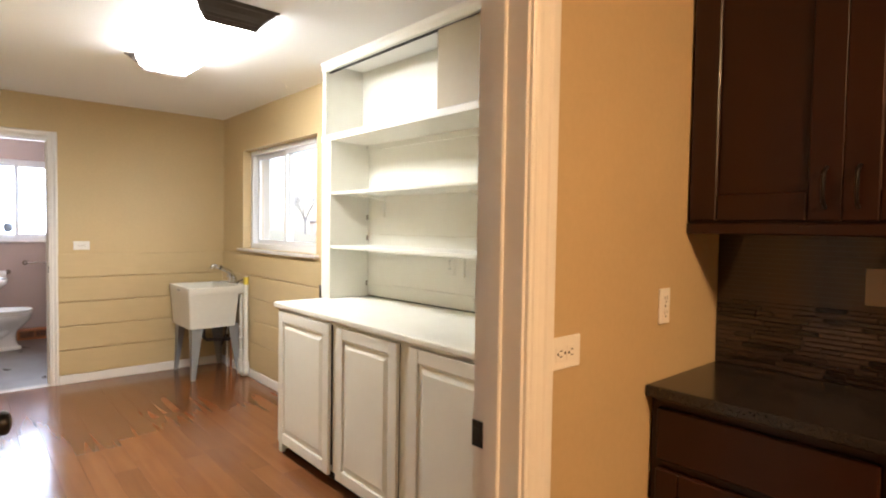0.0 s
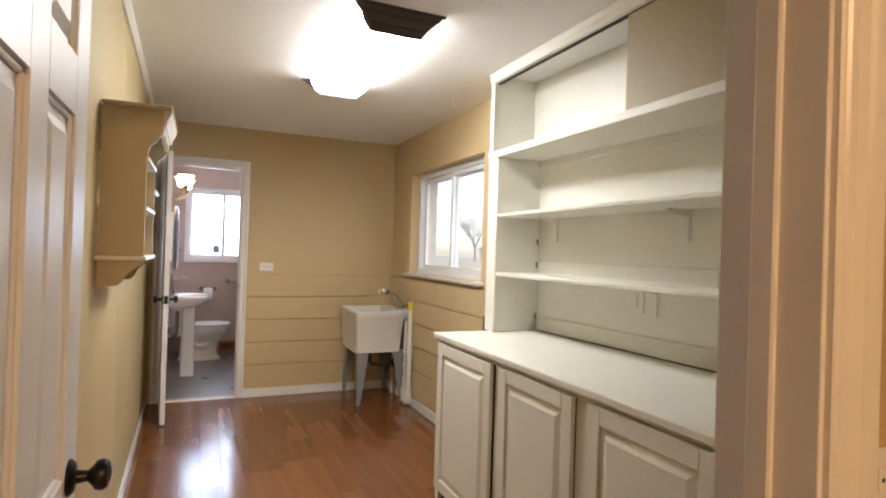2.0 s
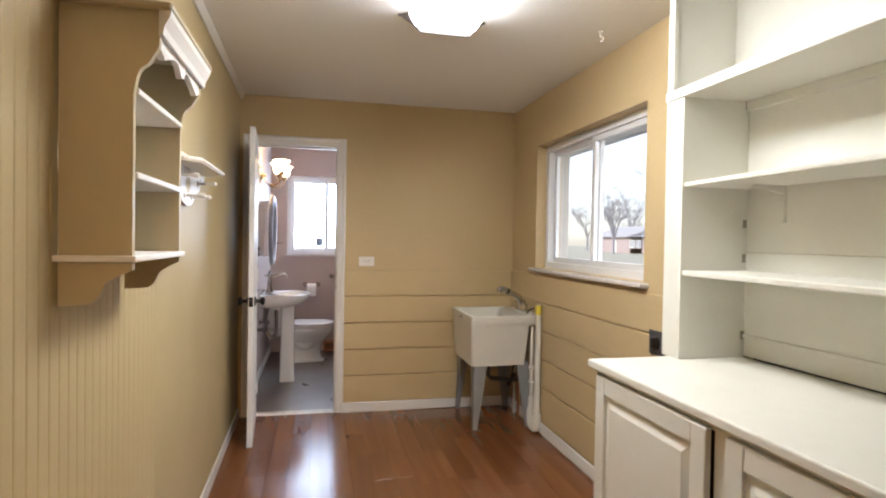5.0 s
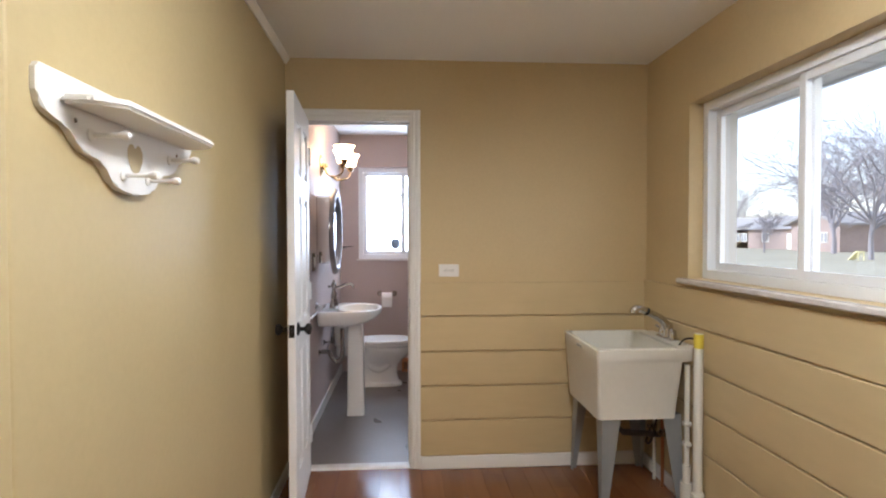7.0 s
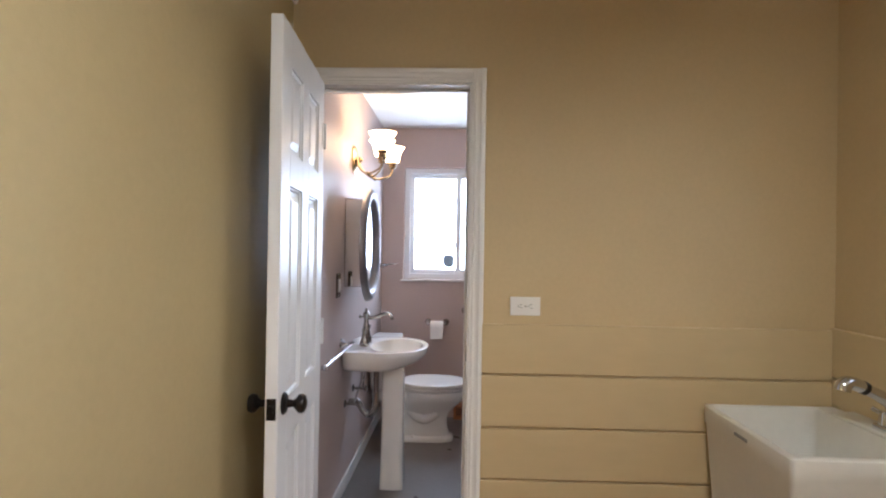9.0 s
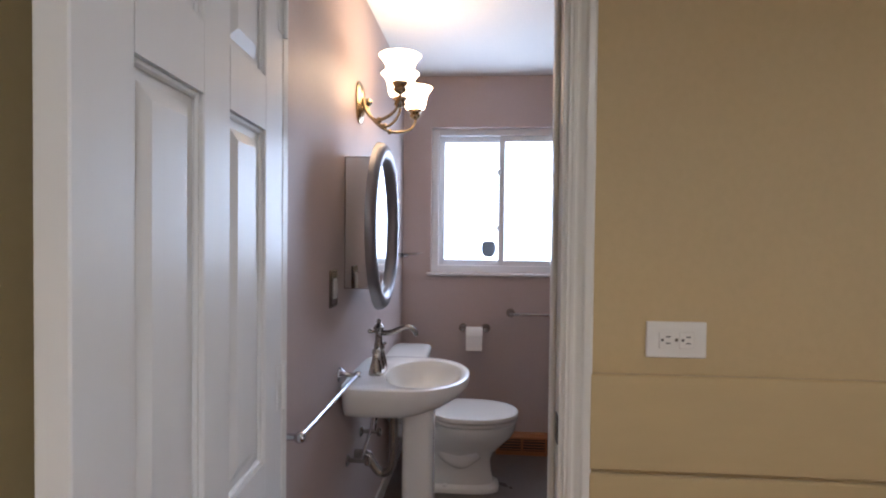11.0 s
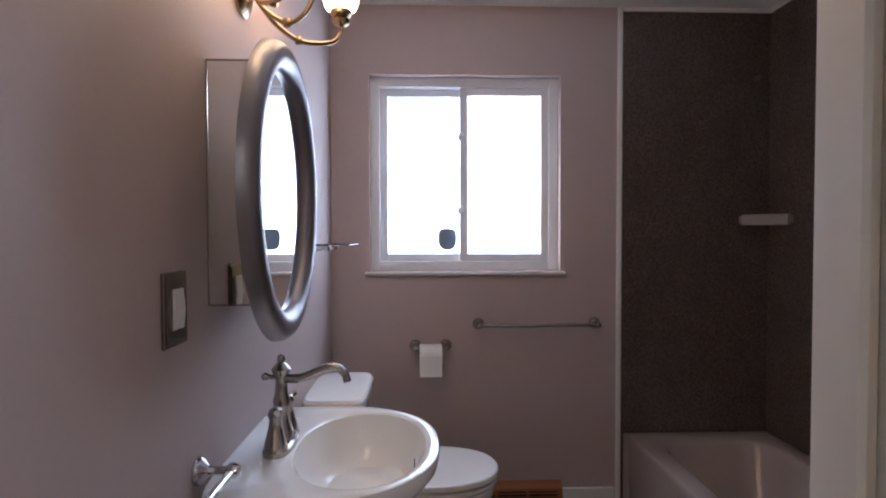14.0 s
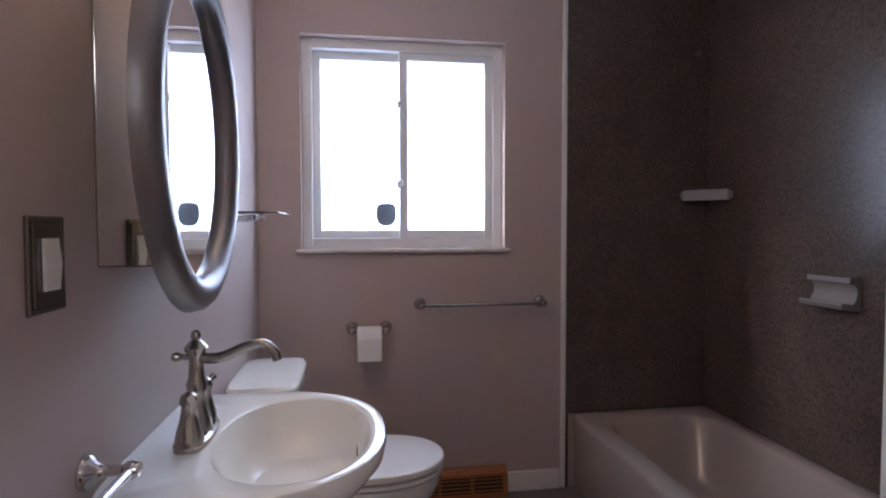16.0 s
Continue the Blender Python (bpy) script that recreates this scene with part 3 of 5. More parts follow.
bm = blocks((CX0, CX0 + 0.035, CY, CY + 0.02, 0, CTOP), (CX0, CX1, CY, CY + 0.02, 0.855, CTOP), (CX0 + 0.035, CX1, CY, CY + 0.02, 0.085, 0.10), (CX0 - 0.004, CX0, CY, YW - 0.02, 0, CTOP),
            (-1.955, -1.885, CY, CY + 0.02, 0.10, 0.855), (-1.375, -1.285, CY, CY + 0.02, 0.10, 0.855), (-0.775, -0.70, CY, CY + 0.02, 0.10, 0.855), (CX1 - 0.03, CX1, CY, CY + 0.02, 0.10, 0.855))
part("face_frame", bm, CREAM, base)
for x0, x1, ln in ((-2.560, -1.958, 0.005), (-1.892, -1.375, 0.0), (-1.292, -0.775, 0.0), (-0.700, -0.345, 0.0)):
    d = cupboard_door(base, x0, x1, 0.072, 0.862, CY - 0.002, CREAM, lean=ln)
    if x0 > -2.5:
        part("hinge", block(x0 - 0.012, x0 - 0.002, CY - 0.009, CY - 0.001, 0.742, 0.79, bevel=0.001), PEWTER, d, "small worn metal hinge")
BX0, BX1, BYF, BYB = -2.648, XE - 0.003, 1.888, 2.180


def set_back(bm):
    """The recess behind the shelves runs a little out of square: shifts what touches its back."""
    for v in bm.verts:
        if v.co.y > 2.0:
            v.co.y += 0.045 * (v.co.x + 2.545)
    return bm


worktop = set_back(block(-2.612, XE - 0.002, 1.548, BYB + 0.006, CTOP, 0.908, bevel=0.006, steps=2))
tagged(part("worktop", worktop, CREAM), "cream painted wooden worktop on the base cabinet", "worktop")

case = thing("bookcase", ((BX0 + BX1) / 2, 2.0, 0.908), "cream painted built-in bookcase with open shelves up to the ceiling", "bookcase")
part("side", block(BX0, BX0 + 0.022, BYF + 0.018, BYB, 0.909, 2.399), CREAM, case)
part("side", block(BX1 - 0.022, BX1, BYF + 0.018, BYB + 0.09, 0.909, 2.399), CREAM, case)
part("stile", block(BX0, -2.560, BYF, BYF + 0.018, 0.909, 1.905, bevel=0.002), CREAM, case)
part("inner_side", block(-2.562, -2.545, BYF + 0.002, BYB, 0.909, 1.904), CREAM, case)
part("stile", block(BX0, -2.612, BYF, BYF + 0.018, 1.945, 2.345, bevel=0.002), CREAM, case)
part("top_rail", prism(bmesh.new(), [(BYF + 0.018, 2.345), (BYF, 2.345), (BYF - 0.004, 2.352), (BYF - 0.004, 2.380), (BYF - 0.016, 2.399), (BYF + 0.018, 2.399)], "x", BX0 - 0.004, BX1), CREAM, case)
part("sliding_track", blocks((-2.61, BX1 - 0.03, BYF + 0.019, BYF + 0.040, 2.340, 2.345)), DARK, case, "near-black strip, coloured as the shaded groove of the sliding panel")
part("shelf", set_back(block(BX0 - 0.003, BX1 - 0.022, BYF - 0.006, BYB, 1.905, 1.943, bevel=0.003)), CREAM, case)
for z, th in ((1.565, 0.017), (1.228, 0.020)):
    part("shelf", set_back(block(-2.545, BX1 - 0.022, BYF + 0.008, BYB - 0.001, z, z + th, bevel=0.003)), CREAM, case)
for z0, z1 in ((0.914, 1.319), (1.320, 2.399)):
    part("back_panel", set_back(block(BX0 + 0.022, BX1 - 0.022, BYB, BYB + 0.012, z0, z1, bevel=0.002)), CREAM, case)
part("back_gap", set_back(block(-2.5, BX1 - 0.022, BYB + 0.003, BYB + 0.016, 0.906, 0.914)), DARK, case, "near-black strip, coloured as the shaded gap behind the worktop")
part("ledge", set_back(block(-2.545, BX1 - 0.022, BYB - 0.009, BYB, 0.985, 1.000, bevel=0.002)), CREAM, case)
part("ledger", set_back(block(-2.545, BX1 - 0.022, BYB - 0.018, BYB, 1.868, 1.905, bevel=0.002)), CREAM, case, "cream strip under the top shelf")
part("sliding_panel", block(-1.545, BX1 - 0.03, BYF + 0.022, BYF + 0.030, 1.944, 2.344, bevel=0.001), PANEL_TAN, case, "tan painted sliding panel")
for x, z in ((-2.38, 1.565), (-1.50, 1.565), (-0.70, 1.565), (-1.66, 1.228)):
    bm = prism(bmesh.new(), [(BYB, z - 0.001), (BYB - 0.13, z - 0.001), (BYB - 0.13, z - 0.010), (BYB - 0.014, z - 0.032), (BYB - 0.014, z - 0.13), (BYB, z - 0.135)], "x", x, x + 0.014)
    part("shelf_bracket", set_back(bm), CREAM, case)
for z in (1.889, 1.43, 1.296, 0.996):
    part("shelf_clip", block(-2.545, -2.541, BYB - 0.018, BYB - 0.004, z - 0.016, z + 0.016), NICKEL, case, "small metal shelf clip")


def outlet(name, centre, normal, upright, label, mat=PLATE, slot=DARK, w=0.118, h=0.073, category="outlet"):
    """A duplex outlet in a plate. normal: '+x', '-x', '+y', '-y'."""
    c = Vector(centre)
    n = Vector({"+x": (1, 0, 0), "-x": (-1, 0, 0), "+y": (0, 1, 0), "-y": (0, -1, 0)}[normal])
    side = Vector((0, 0, 1)).cross(n)
    u, v = (Vector((0, 0, 1)), side) if upright else (side, Vector((0, 0, 1)))
    root = thing(name, c, label, category)

    def slab(bm, uu, vv, du, dv, d0, d1, bevel=0.0):
        pts = [c + u * (uu + a * du) + v * (vv + b * dv) + n * d for a in (-1, 1) for b in (-1, 1) for d in (d0, d1)]
        lo = [min(p[i] for p in pts) for i in range(3)]
        hi = [max(p[i] for p in pts) for i in range(3)]
        return solid(bm, lo[0], hi[0], lo[1], hi[1], lo[2], hi[2], bevel=bevel)
    part("plate", slab(bmesh.new(), 0, 0, w / 2, h / 2, 0, 0.006, 0.002), mat, root)
    for k in (-1, 1):
        soc = part("socket", slab(bmesh.new(), k * 0.020, 0, 0.015, 0.017, 0.006, 0.0085, 0.0012), mat, root)
        bm = bmesh.new()
        for q in (-1, 1):
            slab(bm, k * 0.020 + 0.003, q * 0.0065, 0.0045, 0.0011, 0.0085, 0.0089)
        slab(bm, k * 0.020 - 0.008, 0, 0.0025, 0.0025, 0.0085, 0.0089)
        part("slot", bm, slot, soc, "dark slots")
    part("screw", slab(bmesh.new(), 0, 0, 0.003, 0.003, 0.006, 0.0075, 0.0006), NICKEL, root)
    return root


outlet("wall_outlet", (XF + 0.0, 0.912, 1.171), "+x", False, "white horizontal duplex outlet on the tan wall")
outlet("wall_outlet", (-1.76, BYB + 0.034, 1.160), "-y", True, "cream painted outlet at the back of the bookcase", CREAM)
outlet("wall_outlet", (XK, 1.143, 1.092), "+x", False, "white horizontal duplex outlet on the kitchen wall")
outlet("wall_outlet", (XK, 1.600, 1.160), "+x", True, "white upright outlet beside the kitchen counter", w=0.098, h=0.056)
outlet("wall_outlet", (0.245, 1.949, 1.228), "-y", True, "pinkish beige outlet plate on the mosaic tiles", TAUPE, w=0.10, h=0.11)

dry = thing("dryer_outlet", (-2.975, YW - 0.018, 0.885), "dark grey round dryer receptacle on the board wainscot", "outlet")
part("plate", block(-3.035, -2.915, YW - 0.026, YW - 0.018, 0.828, 0.942, bevel=0.003), DARK_PLATE, dry)
part("socket", turned(bmesh.new(), [(0.0, -0.022), (0.020, -0.022), (0.026, -0.018), (0.030, 0.0)], (-2.975, YW - 0.026, 0.885), "y"), BLACK, dry, smooth=True)

# ---- ceiling lamp ----
LY, LX0, LX1 = 1.105, -3.205, -2.105
lamp = thing("ceiling_lamp", ((LX0 + LX1) / 2, LY, H), "long fluorescent ceiling lamp with dark wooden ends, lit", "lamp")
wrap = [(-0.165, 0.0), (-0.165, -0.030), (-0.140, -0.072), (-0.105, -0.088), (0.105, -0.088), (0.140, -0.072), (0.165, -0.030), (0.165, 0.0)]
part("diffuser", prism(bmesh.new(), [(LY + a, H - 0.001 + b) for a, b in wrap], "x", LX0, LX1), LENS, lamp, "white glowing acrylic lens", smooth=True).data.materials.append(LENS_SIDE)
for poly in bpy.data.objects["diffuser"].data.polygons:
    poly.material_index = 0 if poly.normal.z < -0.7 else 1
for x, sgn in ((LX1, 1), (LX0, -1)):
    steps = [(0.0, 0.150, -0.100), (0.012, 0.150, -0.100), (0.016, 0.155, -0.093), (0.022, 0.155, -0.092), (0.026, 0.162, -0.082), (0.033, 0.162, -0.080), (0.038, 0.174, -0.068), (0.043, 0.174, -0.064), (0.054, 0.188, -0.048), (0.062, 0.198, -0.022), (0.066, 0.212, -0.018), (0.070, 0.212, 0.0)]
    rings = []
    for d, half, drop in steps:
        rings.append([Vector((x + sgn * d, LY - half, H - 0.001)), Vector((x + sgn * d, LY - half, H - 0.001 + min(drop * 0.55, -0.002))), Vector((x + sgn * d, LY - half * 0.78, H - 0.001 + min(drop, -0.003))),
                      Vector((x + sgn * d, LY + half * 0.78, H - 0.001 + min(drop, -0.003))), Vector((x + sgn * d, LY + half, H - 0.001 + min(drop * 0.55, -0.002))), Vector((x + sgn * d, LY + half, H - 0.001))])
    part("end_cap", loft(bmesh.new(), rings), DARK_LAMP, lamp, "dark stained moulded wooden end")

bm = bmesh.new()
turned(bm, [(0.012, 0.0), (0.012, -0.003), (0.003, -0.006), (0.003, -0.012)], (-3.235, 1.905, H), "z", 12)
tube(bm, bend([(-3.235, 1.905, H - 0.010), (-3.235, 1.905, H - 0.022), (-3.220, 1.912, H - 0.032), (-3.228, 1.918, H - 0.046), (-3.248, 1.912, H - 0.044)]), 0.0026, 8)
tagged(part("ceiling_hook", bm, TRIM, smooth=True), "small white cup hook screwed into the ceiling", "hook")

# ---- wall shelf ----
YS = YL + 0.0173 * (-2.14 - XF)
SX0, SX1, SZ0, SZ1, SD = -2.375, -1.965, 1.200, 1.818, 0.148
ws = thing("wall_shelf", ((SX0 + SX1) / 2, YS, SZ0), "beige painted wooden wall shelf with scalloped sides and cornice", "shelf")


def scallop(z_low):
    """The outline of a side board, as (y, z)."""
    a = [(YS + 0.010, SZ1), (YS + 0.198, SZ1), (YS + 0.198, SZ1 - 0.055)]
    a += [(p.x, p.y) for p in bend([(YS + 0.196, SZ1 - 0.075, 0), (YS + 0.186, SZ1 - 0.092, 0), (YS + 0.176, SZ1 - 0.110, 0), (YS + 0.158, SZ1 - 0.128, 0), (YS + SD, SZ1 - 0.175, 0)], 4)]
    a += [(YS + SD, z_low + 0.075)]
    a += [(p.x, p.y) for p in bend([(YS + 0.120, z_low + 0.062, 0), (YS + 0.098, z_low + 0.046, 0), (YS + 0.086, z_low + 0.020, 0), (YS + 0.070, z_low + 0.004, 0)], 4)]
    return a + [(YS + 0.010, z_low)]


part("side", prism(bmesh.new(), scallop(SZ0), "x", SX1 - 0.016, SX1), SHELF_TAN, ws)
part("side", prism(bmesh.new(), scallop(SZ0), "x", SX0, SX0 + 0.016), SHELF_TAN, ws)
part("top", block(SX0 - 0.018, SX1 + 0.018, YS + 0.010, YS + 0.225, SZ1, SZ1 + 0.016, bevel=0.004), SHELF_TAN, ws)
part("cornice", prism(bmesh.new(), [(YS + 0.198, SZ1), (YS + 0.222, SZ1), (YS + 0.220, SZ1 - 0.012), (YS + 0.208, SZ1 - 0.034), (YS + 0.206, SZ1 - 0.050), (YS + 0.198, SZ1 - 0.052)], "x", SX0 - 0.010, SX1 + 0.010), TRIM, ws, "white moulded cornice")
val = [(SX0 + 0.016, SZ1 - 0.002), (SX1 - 0.016, SZ1 - 0.002), (SX1 - 0.016, SZ1 - 0.075)]
val += [(p.x, p.y) for p in bend([(SX1 - 0.05, SZ1 - 0.088, 0), (SX1 - 0.10, SZ1 - 0.070, 0), (SX1 - 0.16, SZ1 - 0.060, 0), ((SX0 + SX1) / 2, SZ1 - 0.085, 0), (SX0 + 0.16, SZ1 - 0.060, 0), (SX0 + 0.10, SZ1 - 0.070, 0), (SX0 + 0.05, SZ1 - 0.088, 0)], 4)]
val += [(SX0 + 0.016, SZ1 - 0.075)]
part("valance", prism(bmesh.new(), val, "y", YS + 0.182, YS + 0.196), TRIM, ws, "white scalloped valance")
for z in (1.660, 1.482, 1.305):
    part("shelf", block(SX0 + (0.016 if z > 1.31 else -0.012), SX1 - (0.016 if z > 1.31 else -0.012), YS + 0.003, YS + SD + (0.006 if z > 1.31 else 0.010), z - 0.014, z, bevel=0.002), TRIM, ws, "white shelf board")
part("back_rail", block(SX0 + 0.016, SX1 - 0.016, YS + 0.001, YS + 0.009, SZ1 - 0.06, SZ1), SHELF_TAN, ws)

# ---- coat shelf with pegs ----
KX0, KX1, KT = -3.475, -2.785, 1.672
YC = YL + 0.0173 * (-3.13 - XF)
KU, KV = 0.908, 0.772
cs = thing("coat_shelf", ((KX0 + KX1) / 2, YC, KT), "white painted wooden coat shelf with turned pegs and a scalloped back", "coat rack")
edge = [(0.0, 0.0), (0.012, 0.010), (0.74, 0.010), (0.76, -0.006), (0.76, -0.055), (0.745, -0.090), (0.70, -0.110), (0.665, -0.118), (0.635, -0.150), (0.60, -0.172), (0.555, -0.180),
        (0.525, -0.192), (0.50, -0.225), (0.46, -0.250), (0.38, -0.262)]
pts = [(p.x, p.y) for p in bend([(a, b, 0) for a, b in edge[4:]], 3)]
outline = [(0.012, 0.010), (0.748, 0.010), (0.76, -0.004)] + pts + [(0.76 - a, b) for a, b in pts[::-1]][1:] + [(0.0, -0.004)]
hx, hz = 0.38, -0.150
bm = prism(bmesh.new(), [(KX0 + a * KU, KT + b * KV) for a, b in outline], "y", YC + 0.002, YC + 0.020)
bmesh.ops.bevel(bm, geom=[e for e in bm.edges if e.calc_length() < 0.8 and abs(e.verts[0].co.y - e.verts[1].co.y) < 1e-5], offset=0.004, segments=1, affect="EDGES")
part("backboard", bm, TRIM, cs)
heart = [(0.0, -0.042), (0.022, -0.026), (0.036, -0.004), (0.036, 0.016), (0.026, 0.030), (0.012, 0.032), (0.0, 0.022), (-0.012, 0.032), (-0.026, 0.030), (-0.036, 0.016), (-0.036, -0.004), (-0.022, -0.026)]
part("heart_cutout", prism(bmesh.new(), [(KX0 + hx * KU + a, KT + hz * KV + b) for a, b in heart], "y", YC + 0.0195, YC + 0.0206), DIMMED_PANEL_PAINT, cs, "heart-shaped cut-out showing the tan wall")
sh = [(KX0 + 0.06, YC + 0.020), (KX0 + 0.06, YC + 0.075), (KX0 + 0.11, YC + 0.125), (KX1 - 0.11, YC + 0.125), (KX1 - 0.06, YC + 0.075), (KX1 - 0.06, YC + 0.020)]
bm = prism(bmesh.new(), sh, "z", KT - 0.052, KT - 0.034)
bmesh.ops.bevel(bm, geom=list(bm.edges), offset=0.006, segments=2, affect="EDGES")
part("shelf", bm, TRIM, cs, smooth=True)
for dx, dz in ((0.175, -0.122), (0.315, -0.210), (0.445, -0.210), (0.585, -0.122)):
    prof = [(0.013, 0.0), (0.013, 0.004), (0.0055, 0.008), (0.0050, 0.050), (0.0060, 0.058), (0.0088, 0.064), (0.0100, 0.071), (0.0082, 0.078), (0.0, 0.082)]
    part("peg", turned(bmesh.new(), prof, (KX0 + dx * KU, YC + 0.020, KT + dz * KV), "y", 14), TRIM, cs, "turned wooden peg", smooth=True)
for dx in (0.12, 0.64):
    part("screw", turned(bmesh.new(), [(0.005, 0.0), (0.005, 0.0015), (0.0, 0.002)], (KX0 + dx * KU, YC + 0.020, KT - 0.075), "y", 10), NICKEL, cs, "screw head")

# ---- laundry tub ----
TX0, TX1, TY0, TY1, TZ = -4.985, -4.422, 1.598, 2.088, 0.812
lt = thing("laundry_tub", ((TX0 + TX1) / 2, (TY0 + TY1) / 2, 0), "off-white plastic laundry tub on grey metal legs", "utility sink")
cx, cy, rx, ry = (TX0 + TX1) / 2, (TY0 + TY1) / 2, (TX1 - TX0) / 2, (TY1 - TY0) / 2
yb = cy - 0.024
rings = [rrect(cx, yb - 0.004, 0.452, rx - 0.030, ry - 0.046, 0.020), rrect(cx, yb, 0.742, rx - 0.003, ry - 0.027, 0.014), rrect(cx, cy - 0.001, 0.748, rx, ry - 0.001, 0.012), rrect(cx, cy, TZ - 0.004, rx + 0.002, ry + 0.001, 0.014),
         rrect(cx, cy, TZ, rx - 0.002, ry - 0.003, 0.012), rrect(cx, cy - 0.032, TZ, rx - 0.018, ry - 0.052, 0.03), rrect(cx, cy - 0.032, TZ - 0.006, rx - 0.022, ry - 0.056, 0.03),
         rrect(cx, cy - 0.036, 0.50, rx - 0.055, ry - 0.092, 0.05), rrect(cx, cy - 0.036, 0.488, rx - 0.11, ry - 0.14, 0.06)]
part("basin", loft(bmesh.new(), rings), TUB_PLASTIC, lt, smooth=True)
part("faucet_deck", block(cx - 0.17, TX1 + 0.001, TY1 - 0.088, TY1 + 0.002, TZ - 0.002, TZ + 0.014, bevel=0.006, steps=2), TUB_PLASTIC, lt)
part("emblem", block(cx + rx * 0.0 - 0.042, cx + 0.042, TY0 - 0.0035, TY0 + 0.001, TZ - 0.040, TZ - 0.028, bevel=0.002), LEG_GREY, lt, "small grey maker's plate")
part("drain", turned(bmesh.new(), [(0.0, 0.0), (0.03, 0.0), (0.032, -0.002)], (cx, cy - 0.03, 0.4925), "z", 16), NICKEL, lt)
for sx in (-1, 1):
    for sy in (-1, 1):
        x0, y0 = cx + sx * (rx - 0.040), cy + sy * (ry - 0.042)
        bm = bmesh.new()
        top = [Vector((x0 - sx * a, y0 - sy * b, 0.470)) for a, b in ((0, 0), (0.095, 0), (0.095, 0.003), (0.003, 0.003), (0.003, 0.095), (0, 0.095))]
        x1, y1 = x0 + sx * 0.016, y0 + sy * 0.010
        foot = [Vector((x1 - sx * a, y1 - sy * b, 0.0)) for a, b in ((0, 0), (0.032, 0), (0.032, 0.003), (0.003, 0.003), (0.003, 0.032), (0, 0.032))]
        part("leg", loft(bm, [top, foot]), LEG_GREY, lt, "grey tapered steel leg")
part("drain_pipe", tube(bmesh.new(), [(cx, cy - 0.03, 0.49), (cx, cy - 0.03, 0.33), (cx, cy, 0.30), (cx, TY1 - 0.02, 0.28)], 0.017, 12), DARK_PLATE, lt, "dark plastic drain pipe", smooth=True)
f = thing("laundry_faucet", (cx, TY1 - 0.04, TZ + 0.014), "chrome laundry faucet with a pull-out spray head", "faucet")
fx, fy, fz = cx + 0.085, TY1 - 0.040, TZ + 0.014
part("base_plate", block(fx - 0.085, fx + 0.085, fy - 0.026, fy + 0.026, fz, fz + 0.014, bevel=0.006, steps=2), CHROME, f, smooth=True)
part("body", turned(bmesh.new(), [(0.030, 0.0), (0.028, 0.050), (0.024, 0.070), (0.0, 0.076)], (fx, fy, fz + 0.013), "z"), CHROME, f, smooth=True)
part("spout", tube(bmesh.new(), bend([(fx, fy, fz + 0.040), (fx + 0.003, fy - 0.022, fz + 0.092), (fx + 0.008, fy - 0.066, fz + 0.122), (fx + 0.011, fy - 0.120, fz + 0.148)]), 0.026, 16, 0.0165), CHROME, f, smooth=True)
part("spray_head", tube(bmesh.new(), bend([(fx + 0.011, fy - 0.122, fz + 0.149), (fx + 0.013, fy - 0.150, fz + 0.160), (fx + 0.015, fy - 0.172, fz + 0.164), (fx + 0.016, fy - 0.186, fz + 0.156), (fx + 0.016, fy - 0.190, fz + 0.140)]), 0.0195, 16, 0.023), CHROME, f, smooth=True)
part("collar", tube(bmesh.new(), [(fx + 0.0105, fy - 0.114, fz + 0.145), (fx + 0.0118, fy - 0.126, fz + 0.151)], 0.0212, 16), BLACK, f, "dark joint ring", smooth=True)
for k in (-1, 1):
    bm = turned(bmesh.new(), [(0.021, 0.0), (0.018, 0.036), (0.013, 0.044), (0.0, 0.045)], (fx + k * 0.058, fy, fz + 0.013), "z", 16)
    tube(bm, [(fx + k * 0.058, fy, fz + 0.044), (fx + k * 0.088, fy - 0.022, fz + 0.060)], 0.008, 10)
    part("handle", bm, CHROME, f, smooth=True)
px, py = -4.318, 2.056
st = thing("standpipe", (px, py, 0), "white PVC washer standpipe with yellow tape at its mouth", "pipe")
part("riser", tube(bmesh.new(), [(px, py, 0.055), (px, py, 0.905)], 0.0215, 16), PVC, st, smooth=True)
part("tape", tube(bmesh.new(), [(px, py, 0.835), (px, py, 0.903)], 0.0227, 16), YELLOW, st, "yellow tape")
part("elbow", tube(bmesh.new(), bend([(px, py, 0.10), (px, py, 0.045), (px - 0.03, py - 0.004, 0.028), (px - 0.075, py - 0.008, 0.040), (px - 0.085, py - 0.01, 0.09), (px - 0.085, py - 0.01, 0.15)]), 0.029, 14), PVC, st, smooth=True)
part("coupling", tube(bmesh.new(), [(px, py, 0.09), (px, py, 0.135)], 0.031, 16), PVC, st, smooth=True)
part("branch", tube(bmesh.new(), [(px - 0.085, py - 0.01, 0.21), (px - 0.085, py - 0.01, 0.735)], 0.0125, 14), PVC, st, smooth=True)
for z0 in (0.33, 0.43):
    part("trap_nut", block(px - 0.105, px - 0.065, py - 0.030, py + 0.010, z0, z0 + 0.024, bevel=0.007), PVC, st)
part("trap", tube(bmesh.new(), [(px - 0.085, py - 0.01, 0.235), (px - 0.085, py - 0.01, 0.13)], 0.020, 12), PVC, st, smooth=True)
part("hose", tube(bmesh.new(), bend([(px - 0.019, py - 0.008, 0.872), (px - 0.045, py - 0.020, 0.874), (px - 0.078, py - 0.035, 0.860), (px - 0.098, py - 0.045, 0.832)]), 0.005, 8), BLACK, st, "thin black drain hose", smooth=True)
wp = thing("supply_pipes", (-4.75, 2.05, 0), "white and copper supply pipes with valves under the laundry tub", "pipe")
